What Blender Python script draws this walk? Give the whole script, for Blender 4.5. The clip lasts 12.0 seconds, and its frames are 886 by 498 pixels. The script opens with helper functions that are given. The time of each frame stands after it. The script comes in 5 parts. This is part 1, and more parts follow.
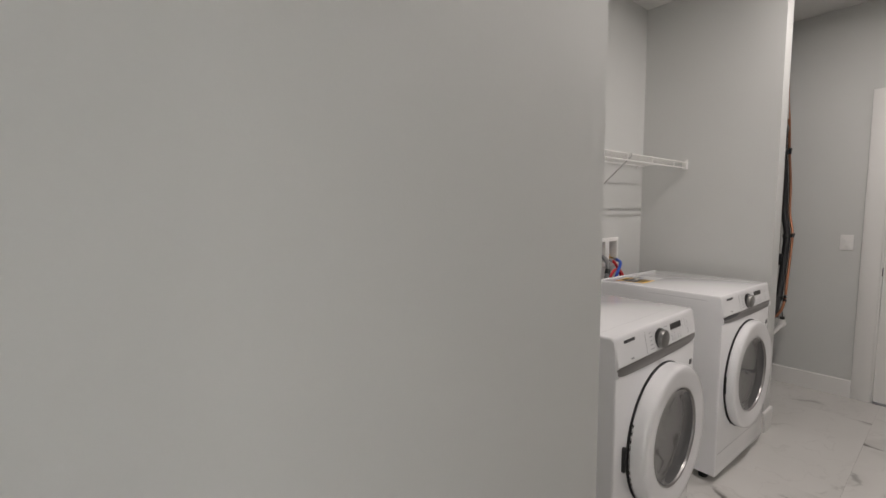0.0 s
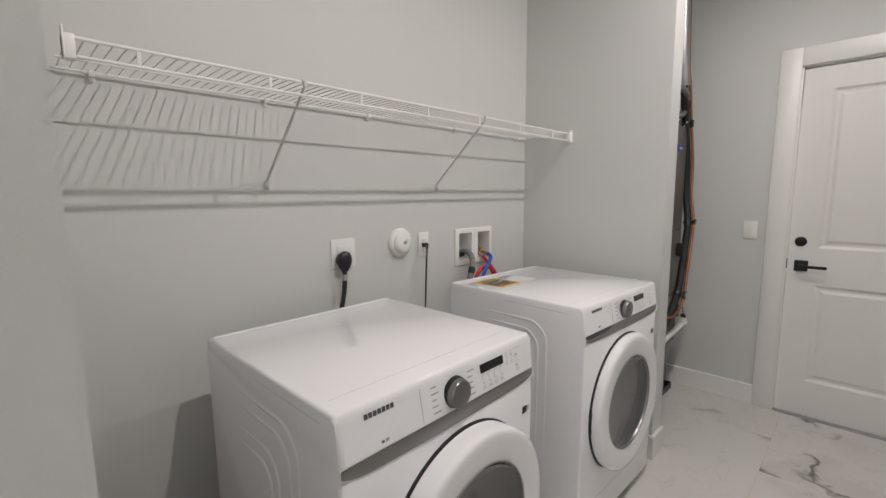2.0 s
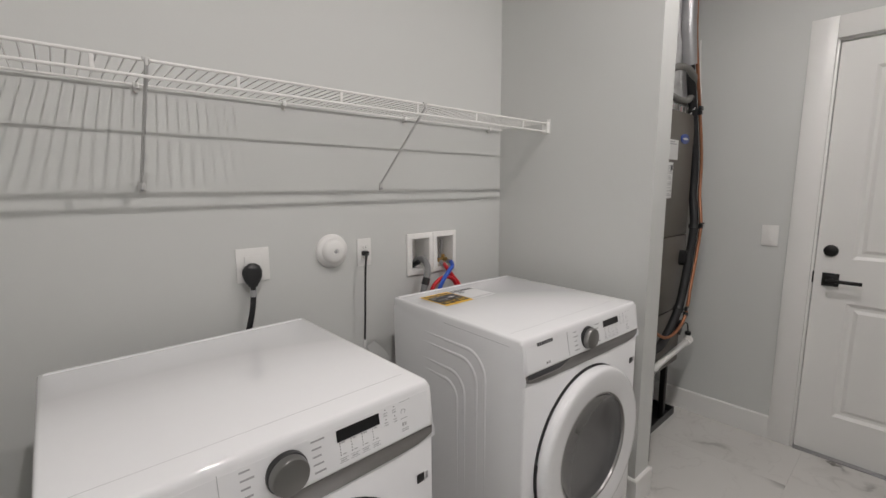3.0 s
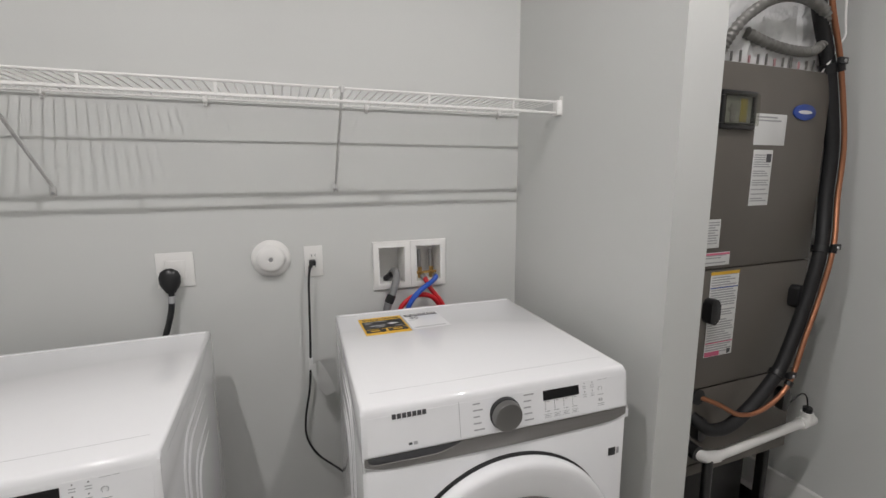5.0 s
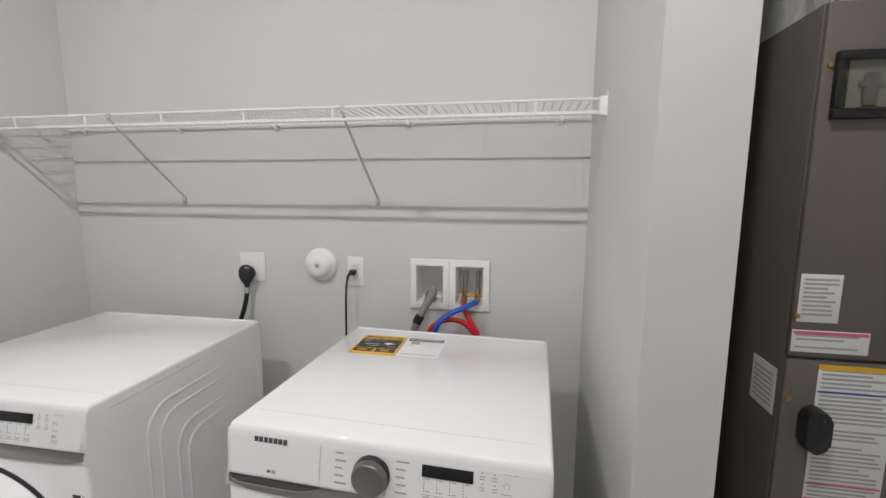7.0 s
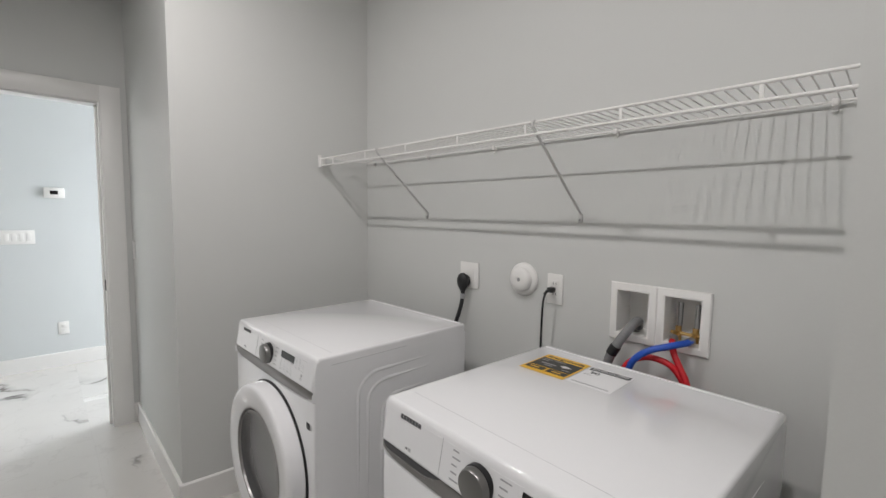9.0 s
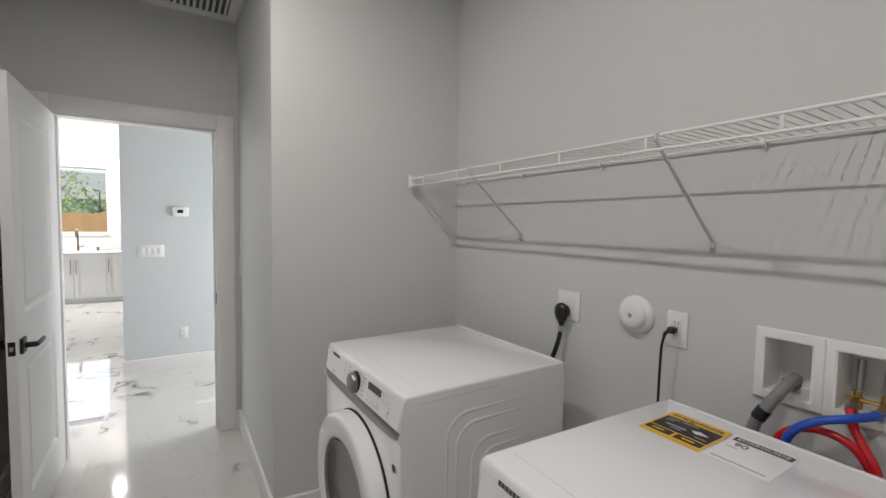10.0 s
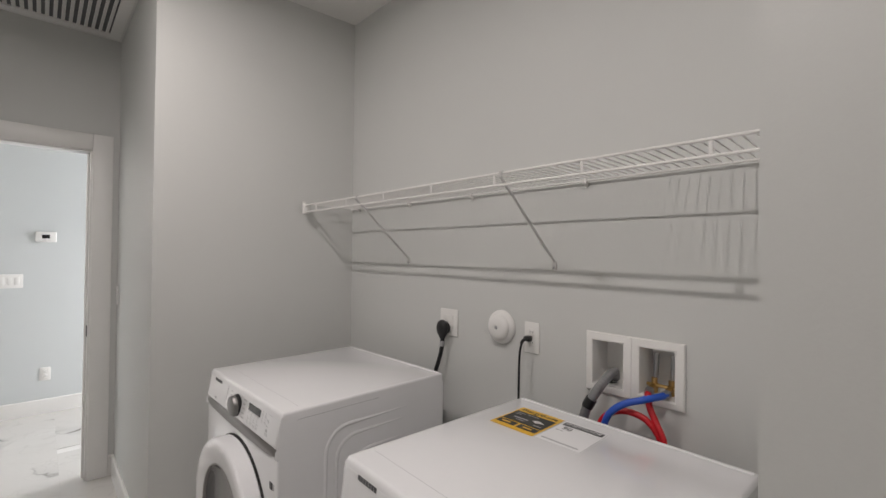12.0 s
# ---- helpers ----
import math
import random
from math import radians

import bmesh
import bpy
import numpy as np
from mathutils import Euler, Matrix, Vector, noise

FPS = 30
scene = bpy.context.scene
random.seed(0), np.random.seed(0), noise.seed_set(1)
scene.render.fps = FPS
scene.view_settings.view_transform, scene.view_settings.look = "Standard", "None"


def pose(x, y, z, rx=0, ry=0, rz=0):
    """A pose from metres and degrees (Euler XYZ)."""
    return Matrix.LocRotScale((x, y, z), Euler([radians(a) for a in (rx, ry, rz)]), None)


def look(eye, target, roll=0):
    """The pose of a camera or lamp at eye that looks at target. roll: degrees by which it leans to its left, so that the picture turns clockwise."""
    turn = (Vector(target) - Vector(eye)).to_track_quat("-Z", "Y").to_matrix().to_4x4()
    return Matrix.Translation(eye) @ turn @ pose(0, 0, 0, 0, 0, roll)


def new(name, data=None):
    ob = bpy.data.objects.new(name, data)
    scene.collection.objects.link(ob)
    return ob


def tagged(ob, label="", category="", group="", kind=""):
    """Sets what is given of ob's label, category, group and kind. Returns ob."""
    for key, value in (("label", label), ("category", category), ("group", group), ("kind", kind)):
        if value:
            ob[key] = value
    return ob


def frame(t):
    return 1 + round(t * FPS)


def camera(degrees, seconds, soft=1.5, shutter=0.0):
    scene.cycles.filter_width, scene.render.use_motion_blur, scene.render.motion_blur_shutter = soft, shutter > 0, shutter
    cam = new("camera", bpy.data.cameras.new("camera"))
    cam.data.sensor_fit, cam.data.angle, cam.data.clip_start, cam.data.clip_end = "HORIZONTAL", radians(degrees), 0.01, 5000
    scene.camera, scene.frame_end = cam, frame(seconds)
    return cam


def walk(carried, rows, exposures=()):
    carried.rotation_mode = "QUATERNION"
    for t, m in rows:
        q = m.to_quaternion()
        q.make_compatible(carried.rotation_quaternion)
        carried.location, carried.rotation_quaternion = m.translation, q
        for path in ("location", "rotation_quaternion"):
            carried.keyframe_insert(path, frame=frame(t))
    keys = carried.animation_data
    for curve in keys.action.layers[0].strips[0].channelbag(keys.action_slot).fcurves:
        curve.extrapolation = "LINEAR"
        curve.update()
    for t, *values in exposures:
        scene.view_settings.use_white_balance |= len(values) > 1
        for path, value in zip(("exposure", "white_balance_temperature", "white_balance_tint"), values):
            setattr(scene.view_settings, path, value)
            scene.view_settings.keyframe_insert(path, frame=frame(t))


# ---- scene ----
cam = camera(91.8, 12.0)
PATH = [
    (0, (-0.672, 0.147, 1.406), (0.593, 1.686, 1.229), -0.4),
    (0.5, (-0.452, 0.175, 1.406), (0.887, 1.648, 1.21), -0.5),
    (1, (-0.195, 0.172, 1.386), (1.2, 1.589, 1.17), -0.5),
    (1.5, (0.039, 0.186, 1.398), (1.463, 1.571, 1.166), -0.5),
    (2, (0.256, 0.185, 1.395), (1.676, 1.57, 1.142), -0.4),
    (2.5, (0.502, 0.161, 1.424), (1.883, 1.581, 1.15), -0.5),
    (3, (0.73, 0.14, 1.427), (2.047, 1.618, 1.14), -0.3),
    (5, (1.582, 0.04, 1.458), (2.265, 1.891, 1.135), -0.4),
    (5.5, (1.783, 0.047, 1.47), (2.224, 1.971, 1.151), -0.3),
    (6, (1.992, 0.047, 1.467), (2.17, 2.016, 1.162), -0.2),
    (6.5, (2.169, 0.076, 1.479), (2.077, 2.054, 1.195), 0.0),
    (8.5, (2.567, 0.234, 1.461), (1.368, 1.82, 1.245), 0.6),
    (9, (2.568, 0.264, 1.438), (1.118, 1.63, 1.274), 0.8),
    (9.5, (2.511, 0.29, 1.451), (0.905, 1.473, 1.308), 0.9),
    (10, (2.438, 0.32, 1.481), (0.746, 1.38, 1.37), 0.9),
    (10.5, (2.403, 0.362, 1.494), (0.676, 1.37, 1.423), 1.0),
    (11, (2.447, 0.357, 1.496), (0.746, 1.407, 1.453), 0.7),
    (11.5, (2.519, 0.349, 1.485), (0.903, 1.527, 1.475), 0.7),
    (12, (2.629, 0.338, 1.469), (1.171, 1.706, 1.49), 0.7),
]
EXPOSURES = [(0, 0.6, 6800, 15), (0.5, 0.8, 6800, 15), (1.5, 0.92, 6750, 15), (2.5, 0.74, 6650, 14), (3, 0.74, 6600, 13), (5, 0.88, 6450, 12), (6.5, 0.97, 6450, 12), (8.5, 0.87, 6450, 12), (9.5, 0.55, 6500, 12), (10.5, 0.45, 6600, 14), (12, 0.50, 6750, 15)]
walk(cam, [(t, look(eye, target, roll)) for t, eye, target, roll in PATH], EXPOSURES)

# ---- world, sun and lamps ----
world = bpy.data.worlds.new("sky")
scene.world = world
world.use_nodes = True
wn = world.node_tree
sky = wn.nodes.new("ShaderNodeTexSky")
sky.sky_type, sky.sun_disc = "NISHITA", False
sky.sun_elevation, sky.sun_rotation = radians(52), radians(150)
wn.links.new(sky.outputs[0], wn.nodes["Background"].inputs[0])
wn.nodes["Background"].inputs[1].default_value = 0.15


def lamp(name, kind, energy, m, color=(1, 1, 1), size=0.1, size_y=0.0, angle=0.5):
    data = bpy.data.lights.new(name, kind)
    data.energy, data.color = energy, color
    if kind == "AREA":
        data.shape = "RECTANGLE" if size_y else "DISK"
        data.size = size
        if size_y:
            data.size_y = size_y
    elif kind == "SUN":
        data.angle = radians(angle)
    ob = new(name, data)
    ob.matrix_basis = m
    return ob


CEIL = 2.84
CANS = [(1.05, 0.35), (2.38, 0.35)]
LIVING_CEIL = 3.45
# first can follows from its floor reflection; the second is an added fill
LIVING_CANS = [(-7.18, -0.61), (-7.18, -2.3)]
SUN_DIR = Vector((math.sin(radians(150)) * math.cos(radians(52)), math.cos(radians(150)) * math.cos(radians(52)), math.sin(radians(52))))
lamp("sun", "SUN", 5.0, look(SUN_DIR * 40, (0, 0, 0)), (1, 0.95, 0.88), angle=0.5)
for (cx, cy), watts in zip(CANS, (9.1, 8.2)):
    lamp("downlight_lamp", "AREA", watts, look((cx, cy, CEIL - 0.012), (cx, cy, 0)), (1.0, 0.972, 0.948), 0.048)
for cx, cy in LIVING_CANS:
    lamp("living_downlight_and_fill", "AREA", 52.0, look((cx, cy, LIVING_CEIL - 0.012), (cx, cy, 0)), (1.0, 0.98, 0.95), 0.13)
# daylight at the kitchen window, plus two added fill lamps out of view
# added fill in an assumed patio opening on the unseen south side
lamp("patio_fill", "AREA", 34.0, look((-5.0, -4.9, 1.15), (-5.0, 0, 1.0)), (0.93, 0.97, 1.0), 3.2, 2.0)
lamp("kitchen_window_daylight", "AREA", 10.0, look((-7.86, -1.43, 1.82), (0, -1.43, 1.2)), (0.9, 0.96, 1.0), 1.3, 1.2)
# added fill before the closed hall end wall; no window there
lamp("hall_fill", "AREA", 50.0, look((-1.8, 2.85, 1.3), (-1.8, 0, 1.2)), (0.93, 0.97, 1.0), 1.1, 1.9)

# ---- materials ----
MATS = {}


def mat(name, base, rough=0.5, metal=0.0, var=0.05, big=2.0, fine=90.0, bump=0.0, dist=0.002, coat=0.0):
    """Principled surface whose colour and gloss vary at two scales, with a fine relief."""
    m = bpy.data.materials.new(name)
    m.use_nodes = True
    nt = m.node_tree
    p = nt.nodes["Principled BSDF"]
    p.inputs["Metallic"].default_value = metal
    p.inputs["Coat Weight"].default_value = coat
    tc = nt.nodes.new("ShaderNodeTexCoord")
    n1, n2 = nt.nodes.new("ShaderNodeTexNoise"), nt.nodes.new("ShaderNodeTexNoise")
    n1.inputs["Scale"].default_value, n2.inputs["Scale"].default_value = big, fine
    n1.inputs["Detail"].default_value = 4
    for n in (n1, n2):
        nt.links.new(tc.outputs["Object"], n.inputs["Vector"])
    add = nt.nodes.new("ShaderNodeMath")
    add.operation = "MULTIPLY_ADD"
    add.inputs[1].default_value = 0.35
    nt.links.new(n2.outputs["Fac"], add.inputs[0])
    nt.links.new(n1.outputs["Fac"], add.inputs[2])
    ramp = nt.nodes.new("ShaderNodeMapRange")
    ramp.inputs[1].default_value, ramp.inputs[2].default_value = 0.3, 1.05
    ramp.inputs[3].default_value, ramp.inputs[4].default_value = 1 - var, 1 + var
    nt.links.new(add.outputs[0], ramp.inputs[0])
    mul = nt.nodes.new("ShaderNodeVectorMath")
    mul.operation = "SCALE"
    mul.inputs[0].default_value = base
    nt.links.new(ramp.outputs[0], mul.inputs["Scale"])
    nt.links.new(mul.outputs[0], p.inputs["Base Color"])
    rr = nt.nodes.new("ShaderNodeMapRange")
    rr.inputs[3].default_value, rr.inputs[4].default_value = rough * 0.88, min(1, rough * 1.14)
    nt.links.new(n1.outputs["Fac"], rr.inputs[0])
    nt.links.new(rr.outputs[0], p.inputs["Roughness"])
    if bump:
        b = nt.nodes.new("ShaderNodeBump")
        b.inputs["Strength"].default_value, b.inputs["Distance"].default_value = bump, dist
        nt.links.new(n2.outputs["Fac"], b.inputs["Height"])
        nt.links.new(b.outputs[0], p.inputs["Normal"])
    MATS[name] = m
    return m


WALL = mat("grey_wall_paint", (0.610, 0.615, 0.599), 0.55, var=0.025, big=1.3, fine=220, bump=0.12, dist=0.001)
HALLP = mat("pale_blue_wall_paint", (0.60, 0.625, 0.63), 0.5, var=0.025, big=1.1, fine=220, bump=0.12, dist=0.001)
CEILP = mat("ceiling_paint", (0.74, 0.73, 0.71), 0.8, var=0.03, big=1.5, fine=120, bump=0.25, dist=0.002)
TRIM = mat("white_trim_paint", (0.78, 0.77, 0.75), 0.35, var=0.02, big=3, fine=140, bump=0.04)
DOORP = mat("white_door_paint", (0.77, 0.76, 0.74), 0.38, var=0.02, big=3, fine=140, bump=0.05)
ENAMEL = mat("white_enamel", (0.81, 0.81, 0.82), 0.09, var=0.015, big=2, fine=60, coat=0.3)
PLASTIC = mat("white_plastic", (0.80, 0.79, 0.77), 0.32, var=0.02, big=6, fine=80)
DIMB = mat("dim_window_backing", (0.30, 0.31, 0.28), 0.5, var=0.1, big=20, fine=80)
OCHRE = mat("ochre_tag", (0.36, 0.30, 0.07), 0.5, var=0.08, big=14, fine=80)
TABS = mat("faded_pink_tab", (0.42, 0.24, 0.25), 0.6, var=0.1, big=10, fine=60)
CONDUIT = mat("dull_grey_conduit", (0.20, 0.195, 0.185), 0.5, 0.4, var=0.1, big=10, fine=120)
ROOF = mat("weathered_roof_shingle", (0.24, 0.24, 0.24), 0.8, var=0.15, big=2, fine=20)
GREYP = mat("silver_grey_trim", (0.26, 0.25, 0.245), 0.32, 0.55, var=0.04, big=5, fine=200)
KNOB = mat("brushed_knob_metal", (0.22, 0.215, 0.21), 0.3, 0.85, var=0.05, big=10, fine=400)
BLACK = mat("black_plastic", (0.012, 0.012, 0.013), 0.35, var=0.1, big=8, fine=100)
BLACKM = mat("matt_black_metal", (0.014, 0.0135, 0.013), 0.42, 0.4, var=0.1, big=8, fine=160)
RUBBER = mat("black_rubber", (0.02, 0.02, 0.021), 0.7, var=0.12, big=8, fine=140, bump=0.2)
FOAM = mat("black_pipe_foam", (0.008, 0.008, 0.009), 0.6, var=0.2, big=9, fine=90, bump=0.25, dist=0.002)
# dark print; also paints shade in the grille duct and drawer groove
INK_AND_SHADE = mat("dark_grey_print_and_shade", (0.07, 0.07, 0.075), 0.5, var=0.05)
PALEINK = mat("pale_grey_print", (0.36, 0.36, 0.37), 0.5, var=0.05)
# braces are white; the shade on them is put into this grey
SHADED_BRACE = mat("white_brace_shaded_grey", (0.55, 0.545, 0.535), 0.45, 0.1, var=0.05, big=8, fine=120)
WIRE = mat("white_vinyl_wire", (0.78, 0.77, 0.75), 0.3, var=0.02, big=5, fine=80)
STEELP = mat("taupe_cabinet_steel", (0.135, 0.121, 0.105), 0.45, 0.15, var=0.05, big=1.8, fine=160, bump=0.06)
PAPER = mat("white_label_paper", (0.70, 0.70, 0.69), 0.55, var=0.03, big=8, fine=120)
YELLOW = mat("yellow_label_print", (0.72, 0.42, 0.03), 0.4, var=0.05)
PINK = mat("pink_label_print", (0.62, 0.12, 0.22), 0.45, var=0.05)
REDP = mat("red_hose_rubber", (0.55, 0.012, 0.02), 0.35, var=0.08, big=12, fine=160)
BLUEP = mat("blue_hose_rubber", (0.02, 0.09, 0.48), 0.35, var=0.08, big=12, fine=160)
HOSE = mat("grey_drain_hose", (0.21, 0.21, 0.215), 0.5, var=0.1, big=12, fine=90)
BRASS = mat("brass_valve", (0.55, 0.36, 0.14), 0.3, 1.0, var=0.1, big=12, fine=120)
COPPER = mat("copper_pipe", (0.42, 0.19, 0.11), 0.42, 1.0, var=0.12, big=10, fine=140)
STEEL = mat("galvanised_steel", (0.42, 0.42, 0.43), 0.38, 0.9, var=0.12, big=14, fine=120)
FOIL = mat("foil_faced_insulation", (0.68, 0.68, 0.68), 0.42, 0.25, var=0.12, big=7, fine=40, bump=0.5, dist=0.012)
BLUEL = mat("blue_badge_enamel", (0.02, 0.06, 0.30), 0.3, var=0.05)
SMOKE = mat("smoked_door_plastic", (0.075, 0.075, 0.077), 0.06, var=0.05, big=3, fine=60, coat=0.6)
DRUM = mat("drum_steel", (0.25, 0.25, 0.25), 0.35, 0.7, var=0.1, big=6, fine=90)
SCREEN = mat("dark_display_glass", (0.006, 0.006, 0.007), 0.1, var=0.1)
CABW = mat("white_cabinet_paint", (0.78, 0.78, 0.77), 0.35, var=0.02)
STONE = mat("white_counter_stone", (0.76, 0.76, 0.75), 0.2, var=0.06, big=5, fine=60)
BRONZE = mat("brushed_bronze", (0.20, 0.13, 0.09), 0.35, 0.9, var=0.1)
FENCE = mat("cedar_fence_wood", (0.58, 0.33, 0.15), 0.75, var=0.25, big=3, fine=40, bump=0.4, dist=0.004)
BARK = mat("tree_bark", (0.12, 0.085, 0.06), 0.9, var=0.3, big=5, fine=40, bump=0.8, dist=0.01)
LEAF = mat("green_leaf", (0.15, 0.23, 0.09), 0.55, var=0.4, big=1.2, fine=20)
leaf_tree = LEAF.node_tree
tl, ml = leaf_tree.nodes.new("ShaderNodeBsdfTranslucent"), leaf_tree.nodes.new("ShaderNodeMixShader")
tl.inputs[0].default_value, ml.inputs[0].default_value = (0.45, 0.58, 0.22, 1), 0.6
leaf_tree.links.new(leaf_tree.nodes["Principled BSDF"].outputs[0], ml.inputs[1])
leaf_tree.links.new(tl.outputs[0], ml.inputs[2])
leaf_tree.links.new(ml.outputs[0], leaf_tree.nodes["Material Output"].inputs[0])
LAWN = mat("lawn", (0.07, 0.11, 0.035), 0.9, var=0.4, big=0.8, fine=30, bump=0.6, dist=0.03)
GROUT = mat("pale_grout", (0.66, 0.65, 0.63), 0.8, var=0.05)


def glass_mat(name, tint, gloss):
    m = bpy.data.materials.new(name)
    m.use_nodes = True
    nt = m.node_tree
    nt.nodes.remove(nt.nodes["Principled BSDF"])
    tr, gl, mix = nt.nodes.new("ShaderNodeBsdfTransparent"), nt.nodes.new("ShaderNodeBsdfGlossy"), nt.nodes.new("ShaderNodeMixShader")
    lw, pw, fr = nt.nodes.new("ShaderNodeLayerWeight"), nt.nodes.new("ShaderNodeMath"), nt.nodes.new("ShaderNodeMapRange")
    lw.inputs[0].default_value, pw.operation, pw.inputs[1].default_value = 0.5, "POWER", 5.0
    nt.links.new(lw.outputs["Facing"], pw.inputs[0])
    nt.links.new(pw.outputs[0], fr.inputs[0])
    fr.inputs[3].default_value, fr.inputs[4].default_value = 0.035, 0.9
    tr.inputs[0].default_value, gl.inputs["Roughness"].default_value = (*tint, 1), gloss
    nt.links.new(fr.outputs[0], mix.inputs[0])
    nt.links.new(tr.outputs[0], mix.inputs[1])
    nt.links.new(gl.outputs[0], mix.inputs[2])
    nt.links.new(mix.outputs[0], nt.nodes["Material Output"].inputs[0])
    return m


GLASS = glass_mat("clear_window_glass", (0.96, 0.98, 0.97), 0.0)
CLEARP = glass_mat("clear_plastic_cover", (0.8, 0.8, 0.76), 0.08)


def marble_mat():
    """Polished white porcelain with grey marble veins, shifted from tile to tile."""
    m = bpy.data.materials.new("veined_marble_tile")
    m.use_nodes = True
    nt = m.node_tree
    N, L = nt.nodes.new, nt.links.new
    p = nt.nodes["Principled BSDF"]
    tc, info = N("ShaderNodeTexCoord"), N("ShaderNodeObjectInfo")
    off = N("ShaderNodeVectorMath")
    off.operation = "MULTIPLY_ADD"
    comb = N("ShaderNodeCombineXYZ")
    L(info.outputs["Random"], comb.inputs[0])
    L(info.outputs["Random"], comb.inputs[1])
    L(comb.outputs[0], off.inputs[0])
    off.inputs[1].default_value = (31.0, 17.0, 0.0)
    L(tc.outputs["Object"], off.inputs[2])

    def vein(scale, width, detail, warp):
        """Thin lines along the zero crossings of a warped noise."""
        wn_ = N("ShaderNodeTexNoise")
        wn_.inputs["Scale"].default_value, wn_.inputs["Detail"].default_value = scale * 2.3, 5
        L(off.outputs[0], wn_.inputs["Vector"])
        w = N("ShaderNodeVectorMath")
        w.operation = "MULTIPLY_ADD"
        w.inputs[1].default_value = (warp, warp, 0)
        L(wn_.outputs["Color"], w.inputs[0])
        L(off.outputs[0], w.inputs[2])
        n = N("ShaderNodeTexNoise")
        n.inputs["Scale"].default_value, n.inputs["Detail"].default_value = scale, detail
        n.inputs["Roughness"].default_value = 0.45
        L(w.outputs[0], n.inputs["Vector"])
        s = N("ShaderNodeMath")
        s.operation = "SUBTRACT"
        s.inputs[1].default_value = 0.5
        L(n.outputs["Fac"], s.inputs[0])
        a = N("ShaderNodeMath")
        a.operation = "ABSOLUTE"
        L(s.outputs[0], a.inputs[0])
        r = N("ShaderNodeMapRange")
        r.interpolation_type = "SMOOTHSTEP"
        r.inputs[1].default_value, r.inputs[2].default_value = 0.0, width
        r.inputs[3].default_value, r.inputs[4].default_value = 1.0, 0.0
        L(a.outputs[0], r.inputs[0])
        return r.outputs[0]

    mask = N("ShaderNodeTexNoise")
    mask.inputs["Scale"].default_value = 1.7
    L(off.outputs[0], mask.inputs["Vector"])
    mr = N("ShaderNodeMapRange")
    mr.inputs[1].default_value, mr.inputs[2].default_value = 0.50, 0.60
    L(mask.outputs["Fac"], mr.inputs[0])
    v1 = N("ShaderNodeMath")
    v1.operation = "MULTIPLY"
    L(vein(1.15, 0.017, 6, 0.55), v1.inputs[0])
    L(mr.outputs[0], v1.inputs[1])
    cloud = N("ShaderNodeTexNoise")
    cloud.inputs["Scale"].default_value, cloud.inputs["Detail"].default_value = 2.2, 6
    L(off.outputs[0], cloud.inputs["Vector"])
    c0 = N("ShaderNodeMix")
    c0.data_type = "RGBA"
    c0.inputs["A"].default_value, c0.inputs["B"].default_value = (0.69, 0.675, 0.65, 1), (0.60, 0.585, 0.56, 1)
    L(cloud.outputs["Fac"], c0.inputs["Factor"])
    c1 = N("ShaderNodeMix")
    c1.data_type = "RGBA"
    c1.inputs["B"].default_value = (0.50, 0.48, 0.46, 1)
    L(vein(3.2, 0.012, 2, 0.25), c1.inputs["Factor"])
    L(c0.outputs["Result"], c1.inputs["A"])
    fac = N("ShaderNodeMath")
    fac.operation = "MULTIPLY"
    fac.inputs[1].default_value = 0.9
    L(v1.outputs[0], fac.inputs[0])
    c2 = N("ShaderNodeMix")
    c2.data_type = "RGBA"
    c2.inputs["B"].default_value = (0.13, 0.118, 0.108, 1)
    L(fac.outputs[0], c2.inputs["Factor"])
    halo = N("ShaderNodeMath")
    halo.operation = "MULTIPLY"
    L(vein(1.15, 0.085, 6, 0.55), halo.inputs[0])
    L(mr.outputs[0], halo.inputs[1])
    hf = N("ShaderNodeMath")
    hf.operation = "MULTIPLY"
    hf.inputs[1].default_value = 0.38
    L(halo.outputs[0], hf.inputs[0])
    c3 = N("ShaderNodeMix")
    c3.data_type = "RGBA"
    c3.inputs["B"].default_value = (0.40, 0.385, 0.365, 1)
    L(hf.outputs[0], c3.inputs["Factor"])
    light_v = N("ShaderNodeMix")
    light_v.data_type = "RGBA"
    light_v.inputs["Factor"].default_value = 0.3
    L(c0.outputs["Result"], light_v.inputs["A"])
    L(c1.outputs["Result"], light_v.inputs["B"])
    L(light_v.outputs["Result"], c3.inputs["A"])
    L(c3.outputs["Result"], c2.inputs["A"])
    L(c2.outputs["Result"], p.inputs["Base Color"])
    p.inputs["Roughness"].default_value = 0.05
    return m


MARBLE = marble_mat()

# ---- mesh helpers ----
ORIGIN = {}


def thing(name, at, label, category, group="", kind=""):
    ob = new(name)
    ob.empty_display_size = 0.1
    ob.matrix_basis = Matrix.Translation(at)
    ORIGIN[ob] = Vector(at)
    return tagged(ob, label, category, group, kind)


def finish(name, bm, material, origin=None, smooth=35):
    if origin is not None:
        bmesh.ops.translate(bm, verts=bm.verts, vec=-Vector(origin))
    bmesh.ops.recalc_face_normals(bm, faces=bm.faces)
    me = bpy.data.meshes.new(name)
    bm.to_mesh(me)
    bm.free()
    me.materials.append(material)
    if smooth:
        me.shade_smooth()
        me.set_sharp_from_angle(angle=radians(smooth))
    return me


def part(name, bm, material, parent, label="", smooth=35):
    """One mesh under a thing or a part; the bmesh is in room coordinates."""
    o = ORIGIN.get(parent, Vector((0, 0, 0)))
    ob = new(name, finish(name, bm, material, o, smooth))
    ob.parent = parent
    ORIGIN[ob] = o
    return tagged(ob, label)


